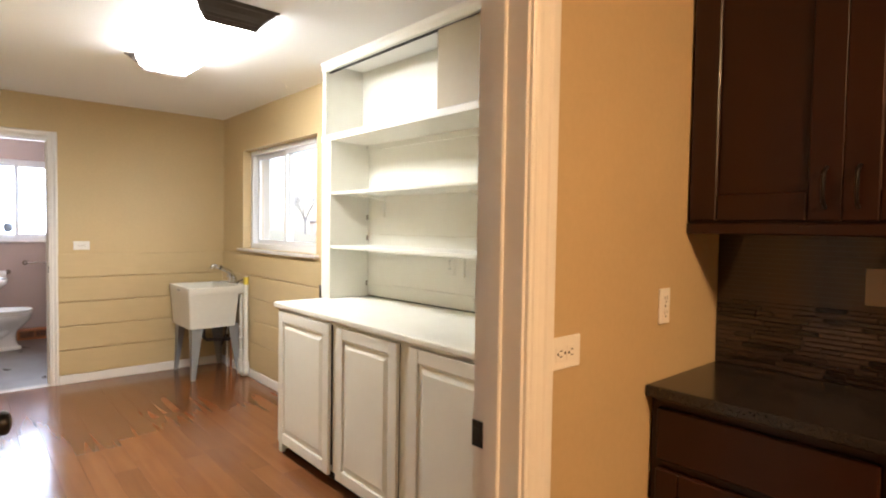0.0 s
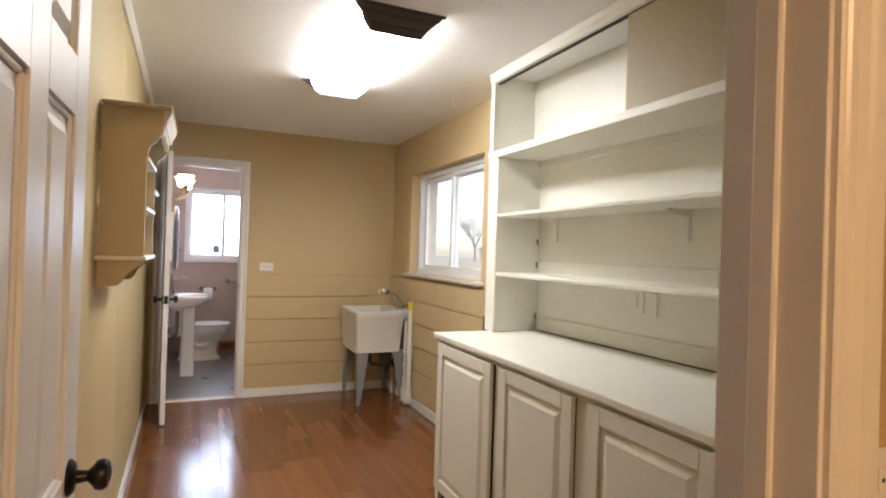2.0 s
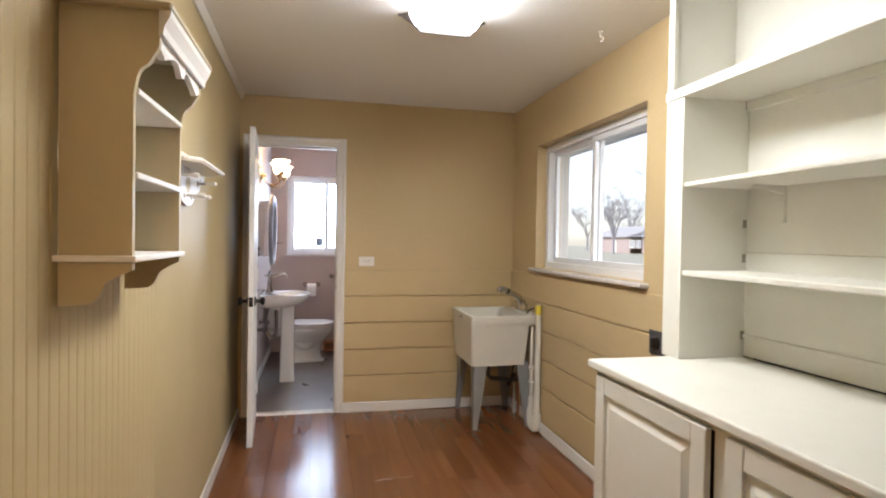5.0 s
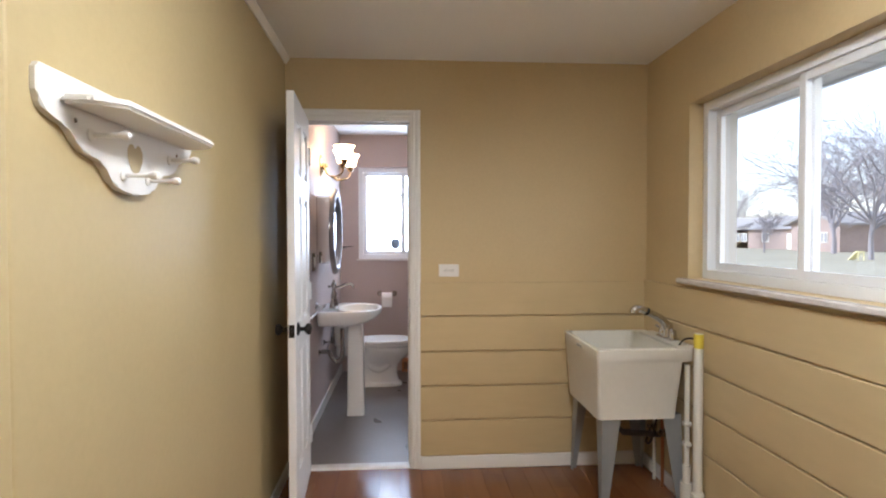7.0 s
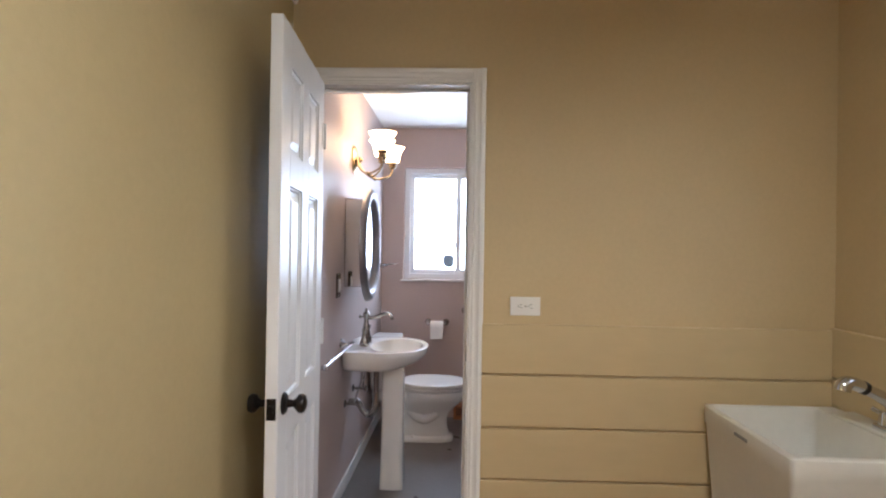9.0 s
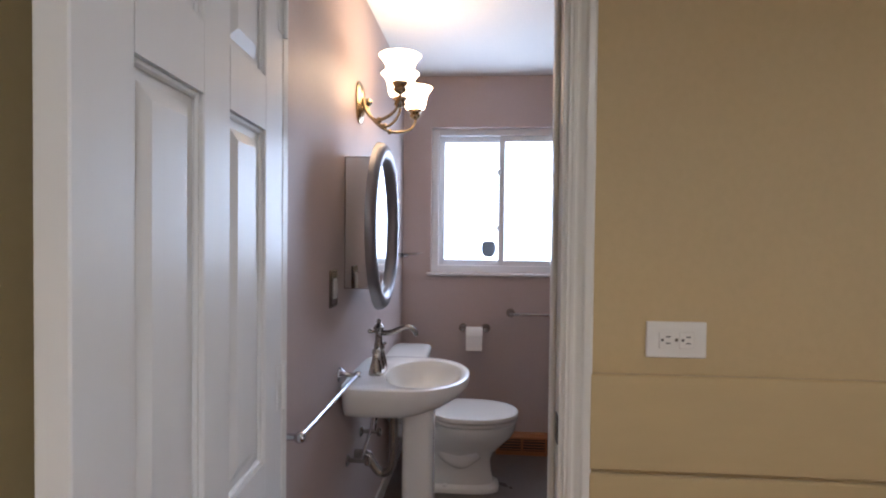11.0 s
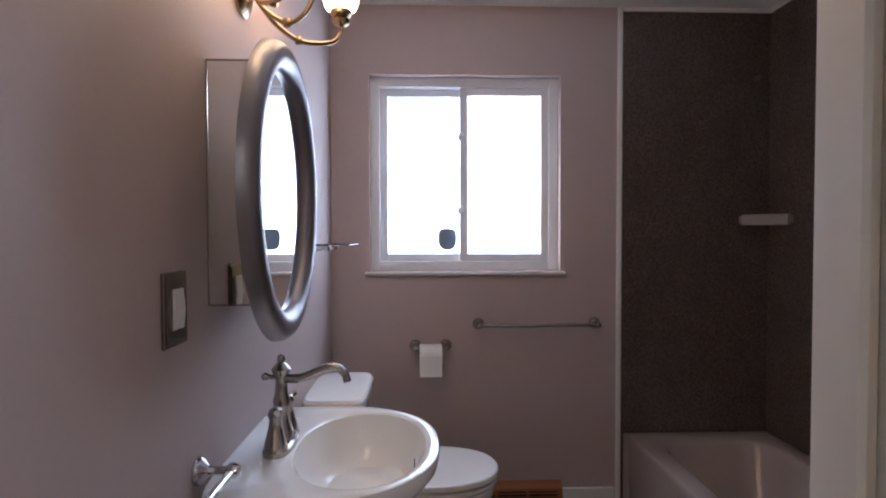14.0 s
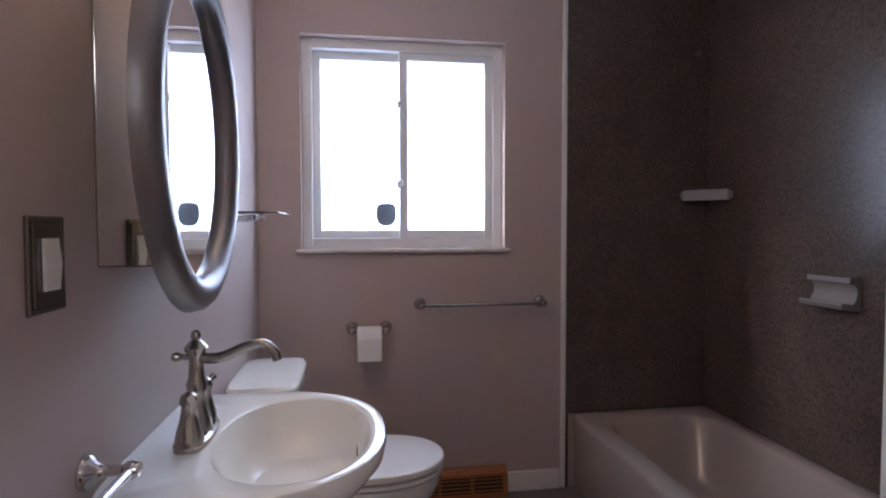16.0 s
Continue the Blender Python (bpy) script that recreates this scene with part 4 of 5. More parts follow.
for i, (x, mat) in enumerate(((-4.78, PVC), (-4.68, COPPER))):
    part("supply_pipe", tube(bmesh.new(), [(x, 2.055, 0.0), (x, 2.055, 0.60)], 0.009, 10), mat, wp, smooth=True)
    bm = turned(bmesh.new(), [(0.016, 0.0), (0.016, 0.035), (0.010, 0.040)], (x, 2.055, 0.28), "z", 12)
    solid(bm, x - 0.018, x + 0.018, 2.018, 2.030, 0.29, 0.306, bevel=0.004)
    part("valve", bm, NICKEL, wp, smooth=True)
part("hose", tube(bmesh.new(), bend([(-4.78, 2.04, 0.31), (-4.72, 1.98, 0.24), (-4.62, 1.97, 0.30), (-4.60, 2.02, 0.60)]), 0.006, 8), BLACK, wp, "black rubber hose", smooth=True)

# ---- kitchen corner ----
KC = 0.955
kb = thing("kitchen_base_cabinet", (0.7, 1.75, 0), "dark cherry wood kitchen base cabinet with drawers", "cabinet")
part("body", blocks((XK + 0.002, 1.9, 1.552, 1.958, 0.10, KC - 0.032), (XK + 0.002, 1.9, 1.60, 1.958, 0.0, 0.10)), CABINET, kb)
for x0 in (XK + 0.025, 0.33, 0.85):
    dr = part("drawer", block(x0, x0 + 0.48, 1.532, 1.552, KC - 0.20, KC - 0.06, bevel=0.004), CABINET, kb)
    cupboard_door(kb, x0, x0 + 0.48, 0.12, KC - 0.225, 1.552, CABINET)
tagged(part("kitchen_worktop", block(XK + 0.001, 1.9, 1.512, 1.957, KC - 0.032, KC, bevel=0.005, steps=2), COUNTER), "black polished stone kitchen worktop", "worktop")
ku = thing("kitchen_wall_cabinet", (0.2, 1.84, 1.37), "dark cherry wood wall cabinet with framed doors", "cabinet")
part("body", block(XK + 0.002, 1.35, 1.742, 1.958, 1.375, 2.20, bevel=0.002), CABINET, ku)
part("light_rail", block(XK + 0.002, 1.35, 1.722, 1.742, 1.362, 1.392, bevel=0.003), CABINET, ku)
part("crown", prism(bmesh.new(), [(1.742, 2.10), (1.735, 2.10), (1.690, 2.17), (1.690, 2.20), (1.742, 2.20)], "x", XK + 0.002, 1.35), CABINET, ku)
for x0, hs in ((XK + 0.008, 1), (0.180, -1), (0.560, 1), (0.940, -1)):
    f0 = 0.075
    x1 = x0 + 0.370
    bm = blocks((x0, x0 + f0, 1.722, 1.742, 1.398, 2.095), (x1 - f0, x1, 1.722, 1.742, 1.398, 2.095), (x0 + f0, x1 - f0, 1.722, 1.742, 1.398, 1.398 + f0), (x0 + f0, x1 - f0, 1.722, 1.742, 2.095 - f0, 2.095), bevel=0.004)
    d = part("door", bm, CABINET, ku)
    part("panel", block(x0 + f0 - 0.002, x1 - f0 + 0.002, 1.735, 1.742, 1.398 + f0 - 0.002, 2.095 - f0 + 0.002), CABINET, d)
    hx0 = x1 - 0.035 if hs > 0 else x0 + 0.035
    part("handle", tube(bmesh.new(), bend([(hx0, 1.722, 1.43), (hx0, 1.700, 1.445), (hx0, 1.694, 1.48), (hx0, 1.700, 1.515), (hx0, 1.722, 1.53)]), 0.005, 8), BLACK, d, "dark bar handle", smooth=True)
kl = thing("kitchen_ceiling_lamp", (1.80, 0.75, H), "round warm kitchen ceiling lamp, lit", "lamp")
part("canopy", turned(bmesh.new(), [(0.17, 0.0), (0.17, -0.02), (0.155, -0.03), (0.0, -0.031)], (1.80, 0.75, H - 0.001), "z"), BRASS, kl, smooth=True)
part("bowl", turned(bmesh.new(), [(0.150, -0.033), (0.135, -0.075), (0.09, -0.105), (0.0, -0.118)], (1.80, 0.75, H), "z"), glowing("kitchen_lamp_glass", (1.0, 0.63, 0.32), KITCHEN_WATTS), kl, smooth=True)

# ---- bathroom: pedestal sink ----
PX = -6.095
sk = thing("pedestal_sink", (PX, 0.2, 0.002), "white porcelain pedestal sink with an oval basin", "sink")


def sink_ring(z, k, front):
    return ring(PX, 0.175, z, 0.292 * k, 0.298 * front, 48, 2.35, 0.173, 7)


rings = [ring(PX, 0.175, 0.712, 0.10, 0.12, 48, 3, 0.165, 6), sink_ring(0.712, 0.82, 0.50), sink_ring(0.717, 0.88, 0.58), sink_ring(0.734, 0.925, 0.76), sink_ring(0.760, 0.965, 0.90), sink_ring(0.790, 0.994, 0.987), sink_ring(0.812, 1.0, 1.0), sink_ring(0.822, 0.992, 0.992), sink_ring(0.824, 0.975, 0.975),
         ring(PX, 0.288, 0.822, 0.236, 0.162, 48, 2.2), ring(PX, 0.288, 0.818, 0.226, 0.152, 48, 2.2), ring(PX, 0.288, 0.800, 0.216, 0.143, 48, 2.2), ring(PX, 0.288, 0.750, 0.190, 0.122, 48, 2.2), ring(PX, 0.285, 0.712, 0.13, 0.085, 48, 2), ring(PX, 0.28, 0.700, 0.05, 0.04, 48, 2)]
part("bowl", loft(bmesh.new(), rings), PORCELAIN, sk, smooth=True)
part("drain", turned(bmesh.new(), [(0.0, 0.004), (0.018, 0.004), (0.022, 0.001), (0.022, 0.0)], (PX, 0.28, 0.7005), "z", 18), CHROME, sk, smooth=True)
part("overflow_hole", turned(bmesh.new(), [(0.0, 0.0), (0.010, 0.0), (0.010, -0.002)], (PX, 0.414, 0.775), "y", 12), DARK, sk)
rings = [ring(PX, 0.270, z, a, b, 32, 6) for z, a, b in ((0.002, 0.099, 0.070), (0.03, 0.098, 0.069), (0.10, 0.093, 0.066), (0.35, 0.087, 0.062), (0.713, 0.085, 0.062))]
part("pedestal", loft(bmesh.new(), rings), PORCELAIN, sk, smooth=True)
fa = thing("sink_faucet", (PX, 0.105, 0.824), "brushed nickel faucet with a curved spout and two lever handles", "faucet")
fy, fz = 0.100, 0.823
part("base_plate", loft(bmesh.new(), [ring(PX, fy, fz + h, a, b, 28, 3) for h, a, b in ((0, 0.088, 0.032), (0.010, 0.088, 0.032), (0.016, 0.082, 0.026))]), NICKEL, fa, smooth=True)
part("column", turned(bmesh.new(), [(0.030, 0.0), (0.027, 0.02), (0.019, 0.045), (0.017, 0.075), (0.020, 0.095), (0.015, 0.110), (0.013, 0.150), (0.020, 0.160), (0.023, 0.168), (0.014, 0.178), (0.008, 0.184), (0.010, 0.192), (0.007, 0.200), (0.0, 0.203)], (PX, fy, fz + 0.012)), NICKEL, fa, smooth=True)
part("spout", tube(bmesh.new(), bend([(PX, fy, fz + 0.158), (PX, fy + 0.045, fz + 0.158), (PX, fy + 0.090, fz + 0.176), (PX, fy + 0.125, fz + 0.184), (PX, fy + 0.148, fz + 0.168), (PX, fy + 0.155, fz + 0.148)]), 0.0115, 14, 0.009), NICKEL, fa, smooth=True)
bm = tube(bmesh.new(), [(PX, fy, fz + 0.158), (PX, fy - 0.030, fz + 0.162)], 0.006, 10)
turned(bm, [(0.0, 0.0), (0.008, -0.002), (0.010, -0.010), (0.006, -0.017), (0.0, -0.018)], (PX, fy - 0.028, fz + 0.162), "y", 12)
part("finial", bm, NICKEL, fa, smooth=True)
for k in (-1, 1):
    hx0 = PX + k * 0.054
    bm = turned(bmesh.new(), [(0.027, 0.0), (0.024, 0.018), (0.017, 0.042), (0.013, 0.066), (0.017, 0.076), (0.014, 0.088), (0.006, 0.094), (0.0, 0.095)], (hx0, fy, fz + 0.012), "z", 20)
    tube(bm, [(hx0, fy, fz + 0.088), (hx0 + k * 0.028, fy + 0.012, fz + 0.100)], 0.006, 10, 0.0075)
    part("handle", bm, NICKEL, fa, smooth=True)
pl = thing("sink_plumbing", (PX, 0.06, 0.30), "chrome drain trap and shut-off valves under the sink", "pipes")
part("drain_pipe", tube(bmesh.new(), [(PX, 0.165, 0.66), (PX, 0.165, 0.47)], 0.017, 14), NICKEL, pl, smooth=True)
part("trap", tube(bmesh.new(), bend([(PX, 0.165, 0.48), (PX, 0.155, 0.425), (PX, 0.115, 0.405), (PX, 0.080, 0.44), (PX, 0.060, 0.475), (PX, 0.004, 0.48)]), 0.018, 14), NICKEL, pl, smooth=True)
for k, z in ((-0.12, 0.53), (0.12, 0.50)):
    bm = tube(bmesh.new(), [(PX + k, 0.003, z), (PX + k, 0.075, z)], 0.009, 10)
    turned(bm, [(0.024, 0.0), (0.020, 0.006), (0.010, 0.010)], (PX + k, 0.003, z), "y", 16)
    turned(bm, [(0.018, 0.0), (0.020, 0.012), (0.014, 0.018), (0.0, 0.019)], (PX + k, 0.075, z), "y", 12)
    part("stop_valve", bm, NICKEL, pl, smooth=True)
    part("supply_line", tube(bmesh.new(), bend([(PX + k, 0.062, z), (PX + k * 0.95, 0.070, z + 0.05), (PX + k * 0.6, 0.085, z + 0.11), (PX + k * 0.5, 0.09, 0.68)]), 0.006, 8), CHROME, pl, smooth=True)

# ---- toilet ----
QX = -6.905
tl = thing("toilet", (QX, 0.4, 0.002), "white porcelain toilet with its lid closed", "toilet")


def egg(z, k, y0=0.0):
    return ring(QX, 0.462 + y0, z - 0.014, 0.186 * k, 0.248 * k, 40, 2.15, 0.215 * k, 2.6)


part("tank", loft(bmesh.new(), [ring(QX, 0.110, z, a, b, 32, 6) for z, a, b in ((0.385, 0.165, 0.085), (0.40, 0.175, 0.095), (0.700, 0.200, 0.104), (0.702, 0.200, 0.104))]), PORCELAIN, tl, smooth=True)
part("tank_lid", loft(bmesh.new(), [ring(QX, 0.116, z, a, b, 32, 6) for z, a, b in ((0.703, 0.202, 0.108), (0.710, 0.212, 0.114), (0.732, 0.212, 0.114), (0.742, 0.203, 0.106), (0.744, 0.180, 0.09))]), PORCELAIN, tl, smooth=True)
bm = turned(bmesh.new(), [(0.010, 0.0), (0.010, 0.010), (0.0, 0.011)], (QX + 0.13, 0.214, 0.655), "y", 12)
tube(bm, [(QX + 0.13, 0.224, 0.655), (QX + 0.075, 0.228, 0.645)], 0.005, 8)
part("flush_lever", bm, CHROME, tl, smooth=True)
def slab(z0, z1, k):
    """A seat or lid with a tight rounded edge, set back underneath so that a shadow line shows."""
    return [egg(z0, 0.90, 0.002), egg(z0, 0.91, 0.002), egg(z0 + 0.0075, 0.915, 0.002), egg(z0 + 0.008, 0.93, 0.002), egg(z0 + 0.0085, k - 0.008, 0.002), egg(z0 + 0.010, k, 0.002), egg(z1 - 0.006, k, 0.002), egg(z1 - 0.003, k - 0.008, 0.002), egg(z1 - 0.001, k - 0.025, 0.002), egg(z1, k - 0.06, 0.002), egg(z1 + 0.001, 0.70, 0.002)]


rings = [ring(QX, 0.385, 0.002, 0.108, 0.235, 40, 3.4), ring(QX, 0.385, 0.022, 0.108, 0.235, 40, 3.4), ring(QX, 0.385, 0.030, 0.104, 0.230, 40, 3.2), ring(QX, 0.380, 0.042, 0.088, 0.212, 40, 3.0), ring(QX, 0.375, 0.10, 0.078, 0.200, 40, 2.8), ring(QX, 0.375, 0.16, 0.076, 0.198, 40, 2.6),
         ring(QX, 0.385, 0.20, 0.090, 0.205, 40, 2.4), ring(QX, 0.410, 0.245, 0.125, 0.225, 40, 2.3), ring(QX, 0.445, 0.30, 0.165, 0.245, 40, 2.2), egg(0.345, 0.975), egg(0.365, 0.995), egg(0.384, 1.0), egg(0.388, 0.985), egg(0.389, 0.95)]
part("bowl", loft(bmesh.new(), rings), PORCELAIN, tl, smooth=True)
part("trapway", tube(bmesh.new(), bend([(QX + 0.060, 0.50, 0.215), (QX + 0.066, 0.42, 0.165), (QX + 0.064, 0.35, 0.185), (QX + 0.060, 0.29, 0.235), (QX + 0.056, 0.23, 0.19), (QX + 0.052, 0.21, 0.05)]), 0.040, 16), PORCELAIN, tl, smooth=True)
part("bridge", block(QX - 0.12, QX + 0.12, 0.03, 0.33, 0.29, 0.376, bevel=0.02, steps=3), PORCELAIN, tl, smooth=True)
part("seat", loft(bmesh.new(), slab(0.3895, 0.412, 1.03)), SEAT_PLASTIC, tl, smooth=True)
part("lid", loft(bmesh.new(), slab(0.4125, 0.444, 1.04)), SEAT_PLASTIC, tl, smooth=True)
for k in (-1, 1):
    part("seat_hinge", block(QX + k * 0.075 - 0.018, QX + k * 0.075 + 0.018, 0.228, 0.265, 0.376, 0.426, bevel=0.006), SEAT_PLASTIC, tl)
    part("bolt_cap", turned(bmesh.new(), [(0.016, 0.0), (0.014, 0.012), (0.006, 0.018), (0.0, 0.019)], (QX + k * 0.088, 0.33, 0.030), "z", 12), PORCELAIN, tl, smooth=True)

# ---- bathtub and surround ----
U0, U1, V0, V1, UZ = XB + 0.011, -5.903, 1.424, YW - 0.008, 0.358
cx, cy, rx, ry = (U0 + U1) / 2, (V0 + V1) / 2, (U1 - U0) / 2, (V1 - V0) / 2
tb = thing("bathtub", (cx, cy, 0.002), "beige enamelled bathtub with a plain apron", "bathtub")
rings = [rrect(cx, cy, 0.002, rx, ry - 0.012, 0.01), rrect(cx, cy, 0.02, rx, ry - 0.006, 0.01), rrect(cx, cy, UZ - 0.03, rx, ry, 0.01), rrect(cx, cy, UZ - 0.010, rx, ry, 0.012), rrect(cx, cy, UZ - 0.002, rx - 0.004, ry - 0.005, 0.016), rrect(cx, cy, UZ, rx - 0.012, ry - 0.014, 0.02),
         rrect(cx, cy + 0.012, UZ, rx - 0.085, ry - 0.072, 0.16), rrect(cx, cy + 0.012, UZ - 0.006, rx - 0.096, ry - 0.082, 0.155), rrect(cx, cy + 0.012, UZ - 0.03, rx - 0.108, ry - 0.092, 0.15), rrect(cx, cy + 0.012, 0.12, rx - 0.19, ry - 0.140, 0.14),
         rrect(cx, cy + 0.012, 0.085, rx - 0.23, ry - 0.17, 0.12), rrect(cx, cy + 0.012, 0.075, rx - 0.30, ry - 0.22, 0.08)]
part("shell", loft(bmesh.new(), rings), ALMOND, tb, smooth=True)
part("drain", turned(bmesh.new(), [(0.0, 0.003), (0.028, 0.003), (0.032, 0.0)], (cx - 0.34, cy + 0.01, 0.077), "z", 18), CHROME, tb, smooth=True)
structure("surround_far", block(XB, XB + 0.009, 1.386, YW - 0.004, UZ - 0.002, H - 0.006), SURROUND, "speckled brown panel round the bathtub", "wall panel")
structure("surround_back", block(XB + 0.009, -5.90, YW - 0.006, YW + 0.003, UZ - 0.002, H - 0.006), SURROUND, "speckled brown panel round the bathtub", "wall panel")
structure("surround_near", block(-5.909, -5.90, 1.500, YW - 0.006, UZ - 0.002, H - 0.006), SURROUND, "speckled brown panel round the bathtub", "wall panel")
structure("surround_foot", block(XB, XB + 0.009, 1.386, 1.400, 0.002, UZ - 0.002), SURROUND, "speckled brown panel foot beside the bathtub", "wall panel")
structure("trim_surround", block(XB, XB + 0.014, 1.362, 1.386, 0.002, H - 0.002, bevel=0.004), TRIM, "white corner strip beside the bathtub panel", "trim")
structure("trim_surround_near", block(-5.914, -5.896, 1.474, 1.500, 0.002, H - 0.002, bevel=0.004), TRIM, "white corner strip on the wing wall", "trim")
structure("trim_surround_top", blocks((XB + 0.009, XB + 0.018, 1.388, YW - 0.008, H - 0.022, H - 0.002), (XB + 0.018, -5.915, YW - 0.016, YW - 0.006, H - 0.022, H - 0.002)), TRIM, "thin pale strip above the bathtub panels", "trim")
bm = bmesh.new()
cxs, cys = XB + 0.009, YW - 0.006
out = [(cxs, cys), (cxs, cys - 0.145), (cxs + 0.030, cys - 0.150)] + [(p.x, p.y) for p in bend([(cxs + 0.06, cys - 0.128, 0), (cxs + 0.105, cys - 0.085, 0), (cxs + 0.135, cys - 0.045, 0)], 4)] + [(cxs + 0.185, cys - 0.028), (cxs + 0.185, cys)]
prism(bm, out, "z", 1.362, 1.412)
bmesh.ops.bevel(bm, geom=[e for e in bm.edges if abs(e.verts[0].co.z - e.verts[1].co.z) < 1e-5], offset=0.008, segments=2, affect="EDGES")
tagged(part("corner_soap_shelf", bm, TAUPE, smooth=True), "pale taupe ceramic corner shelf on the speckled panel", "soap shelf")
sd = thing("soap_dish", (-6.66, YW - 0.006, 0.94), "pale taupe ceramic soap dish on the speckled panel", "soap dish")
part("dish", prism(bmesh.new(), [(YW - 0.006, 0.947), (YW - 0.075, 0.957), (YW - 0.085, 0.972), (YW - 0.078, 0.978), (YW - 0.035, 0.974), (YW - 0.022, 0.997), (YW - 0.020, 1.022), (YW - 0.030, 1.040), (YW - 0.052, 1.046), (YW - 0.050, 1.064), (YW - 0.006, 1.068)], "x", -6.75, -6.57), TAUPE, sd, smooth=True)

# ---- bathroom fittings ----
mc = thing("mirror_cabinet", (-6.12, YBL, 1.178), "mirrored medicine cabinet standing out from the wall behind the oval mirror", "cabinet")
part("box", block(-6.325, -5.924, YBL + 0.0005, YBL + 0.111, 1.178, 1.667), NICKEL, mc)
for x0, x1 in ((-5.924, -5.919), (-6.330, -6.325)):
    edge = x1 if x0 > -6 else x0
    part("edge_strip", blocks((edge - 0.002, edge + 0.002, YBL + 0.0005, YBL + 0.0035, 1.175, 1.670), (edge - 0.002, edge + 0.002, YBL + 0.0035, YBL + 0.111, 1.6675, 1.6705), (edge - 0.002, edge + 0.002, YBL + 0.0035, YBL + 0.111, 1.1745, 1.1775)), NICKEL, mc, "thin metal edge")
    part("mirror_side", block(x0, x1, YBL + 0.0005, YBL + 0.111, 1.177, 1.668, bevel=0.0008), MIRROR, mc, "mirrored side panel")
OX, OZ, OA, OB = -6.040, 1.412, 0.254, 0.296
om = thing("oval_mirror", (OX, YBL + 0.112, OZ - OB), "oval mirror in a thick rounded silver frame", "mirror")
bm = bmesh.new()
rows = []
for i in range(56):
    a = 2 * math.pi * i / 56
    n = Vector((math.cos(a) / OA, 0, math.sin(a) / OB)).normalized()
    c = Vector((OX + OA * math.cos(a), 0, OZ + OB * math.sin(a)))
    row = []
    for k in range(14):
        b = 2 * math.pi * k / 14
        u, v = math.cos(b), math.sin(b)
        row.append(c + n * (0.034 * u) + Vector((0, YBL + 0.112 + 0.036 * max(v, 0) ** 0.8, 0)))
    rows.append([bm.verts.new(p) for p in row])
for i in range(56):
    for k in range(14):
        bm.faces.new((rows[i][k], rows[(i + 1) % 56][k], rows[(i + 1) % 56][(k + 1) % 14], rows[i][(k + 1) % 14]))
part("frame", bm, SILVER, om, smooth=True)
bm = bmesh.new()
loft(bm, [[Vector((OX + 0.231 * math.cos(2 * math.pi * i / 56), YBL + y, OZ + 0.273 * math.sin(2 * math.pi * i / 56))) for i in range(56)] for y in (0.112, 0.121)])
part("mirror_plate", bm, MIRROR, om, "clear mirror glass")

SXC, SZC = -6.140, 1.925
sc = thing("wall_sconce", (SXC, YBL, SZC), "antique brass three-arm wall light with bell-shaped frosted shades, lit", "lamp")
part("back_plate", loft(bmesh.new(), [[Vector((SXC + p.x, YBL + d, SZC + p.y)) for p in ring(0, 0, 0, a, b, 28, 2.6)] for d, a, b in ((0.001, 0.060, 0.085), (0.008, 0.060, 0.085), (0.016, 0.048, 0.070), (0.022, 0.030, 0.048))]), BRASS, sc, smooth=True)
part("boss", turned(bmesh.new(), [(0.022, 0.02), (0.016, 0.035), (0.018, 0.045), (0.010, 0.055), (0.0, 0.058)], (SXC, YBL, SZC), "y", 18), BRASS, sc, smooth=True)
for k, reach in ((-1, 0.206), (0, 0.172), (1, 0.206)):
    ex, ey, ez = SXC + k * 0.222, YBL + reach, SZC - 0.010
    bm = tube(bmesh.new(), bend([(SXC + k * 0.02, YBL + 0.022, SZC + 0.01), (SXC + k * 0.05, YBL + 0.050, SZC - 0.060), (SXC + k * 0.12, YBL + 0.110, SZC - 0.098), (SXC + k * 0.19, YBL + reach - 0.022, SZC - 0.078), (ex, ey, SZC - 0.036), (ex, ey, ez)]), 0.0062, 10)
    turned(bm, [(0.0105, -0.008), (0.0125, 0.0), (0.0105, 0.008)], (SXC + k * 0.12, YBL + 0.110, SZC - 0.098), "y", 12)
    part("arm", bm, BRASS, sc, smooth=True)
    part("cup", turned(bmesh.new(), [(0.008, -0.014), (0.022, -0.006), (0.026, 0.004), (0.020, 0.012), (0.030, 0.020), (0.031, 0.032), (0.028, 0.034)], (ex, ey, ez), "z", 20), BRASS, sc, smooth=True)
    bm = bmesh.new()
    prof = [(0.026, 0.026), (0.042, 0.036), (0.049, 0.054), (0.051, 0.074), (0.057, 0.098), (0.070, 0.118), (0.079, 0.126), (0.077, 0.128), (0.067, 0.119), (0.053, 0.098), (0.046, 0.074), (0.032, 0.044), (0.0, 0.040)]
    turned(bm, prof, (ex, ey, ez), "z", 24)
    part("shade", bm, SHADE, sc, "glowing frosted bell-shaped glass shade", smooth=True)

sw = thing("light_switch", (-5.762, YBL, 1.19), "white rocker switch in a dark pewter plate", "switch")
part("plate", blocks((-5.807, -5.717, YBL, YBL + 0.006, 1.125, 1.255), (-5.800, -5.724, YBL + 0.006, YBL + 0.008, 1.133, 1.247), bevel=0.0018), PEWTER, sw)
part("rocker", prism(bmesh.new(), [(YBL + 0.009, 1.155), (YBL + 0.011, 1.155), (YBL + 0.014, 1.190), (YBL + 0.0105, 1.225), (YBL + 0.009, 1.225)], "x", -5.782, -5.742), PLATE, sw, "white rocker")


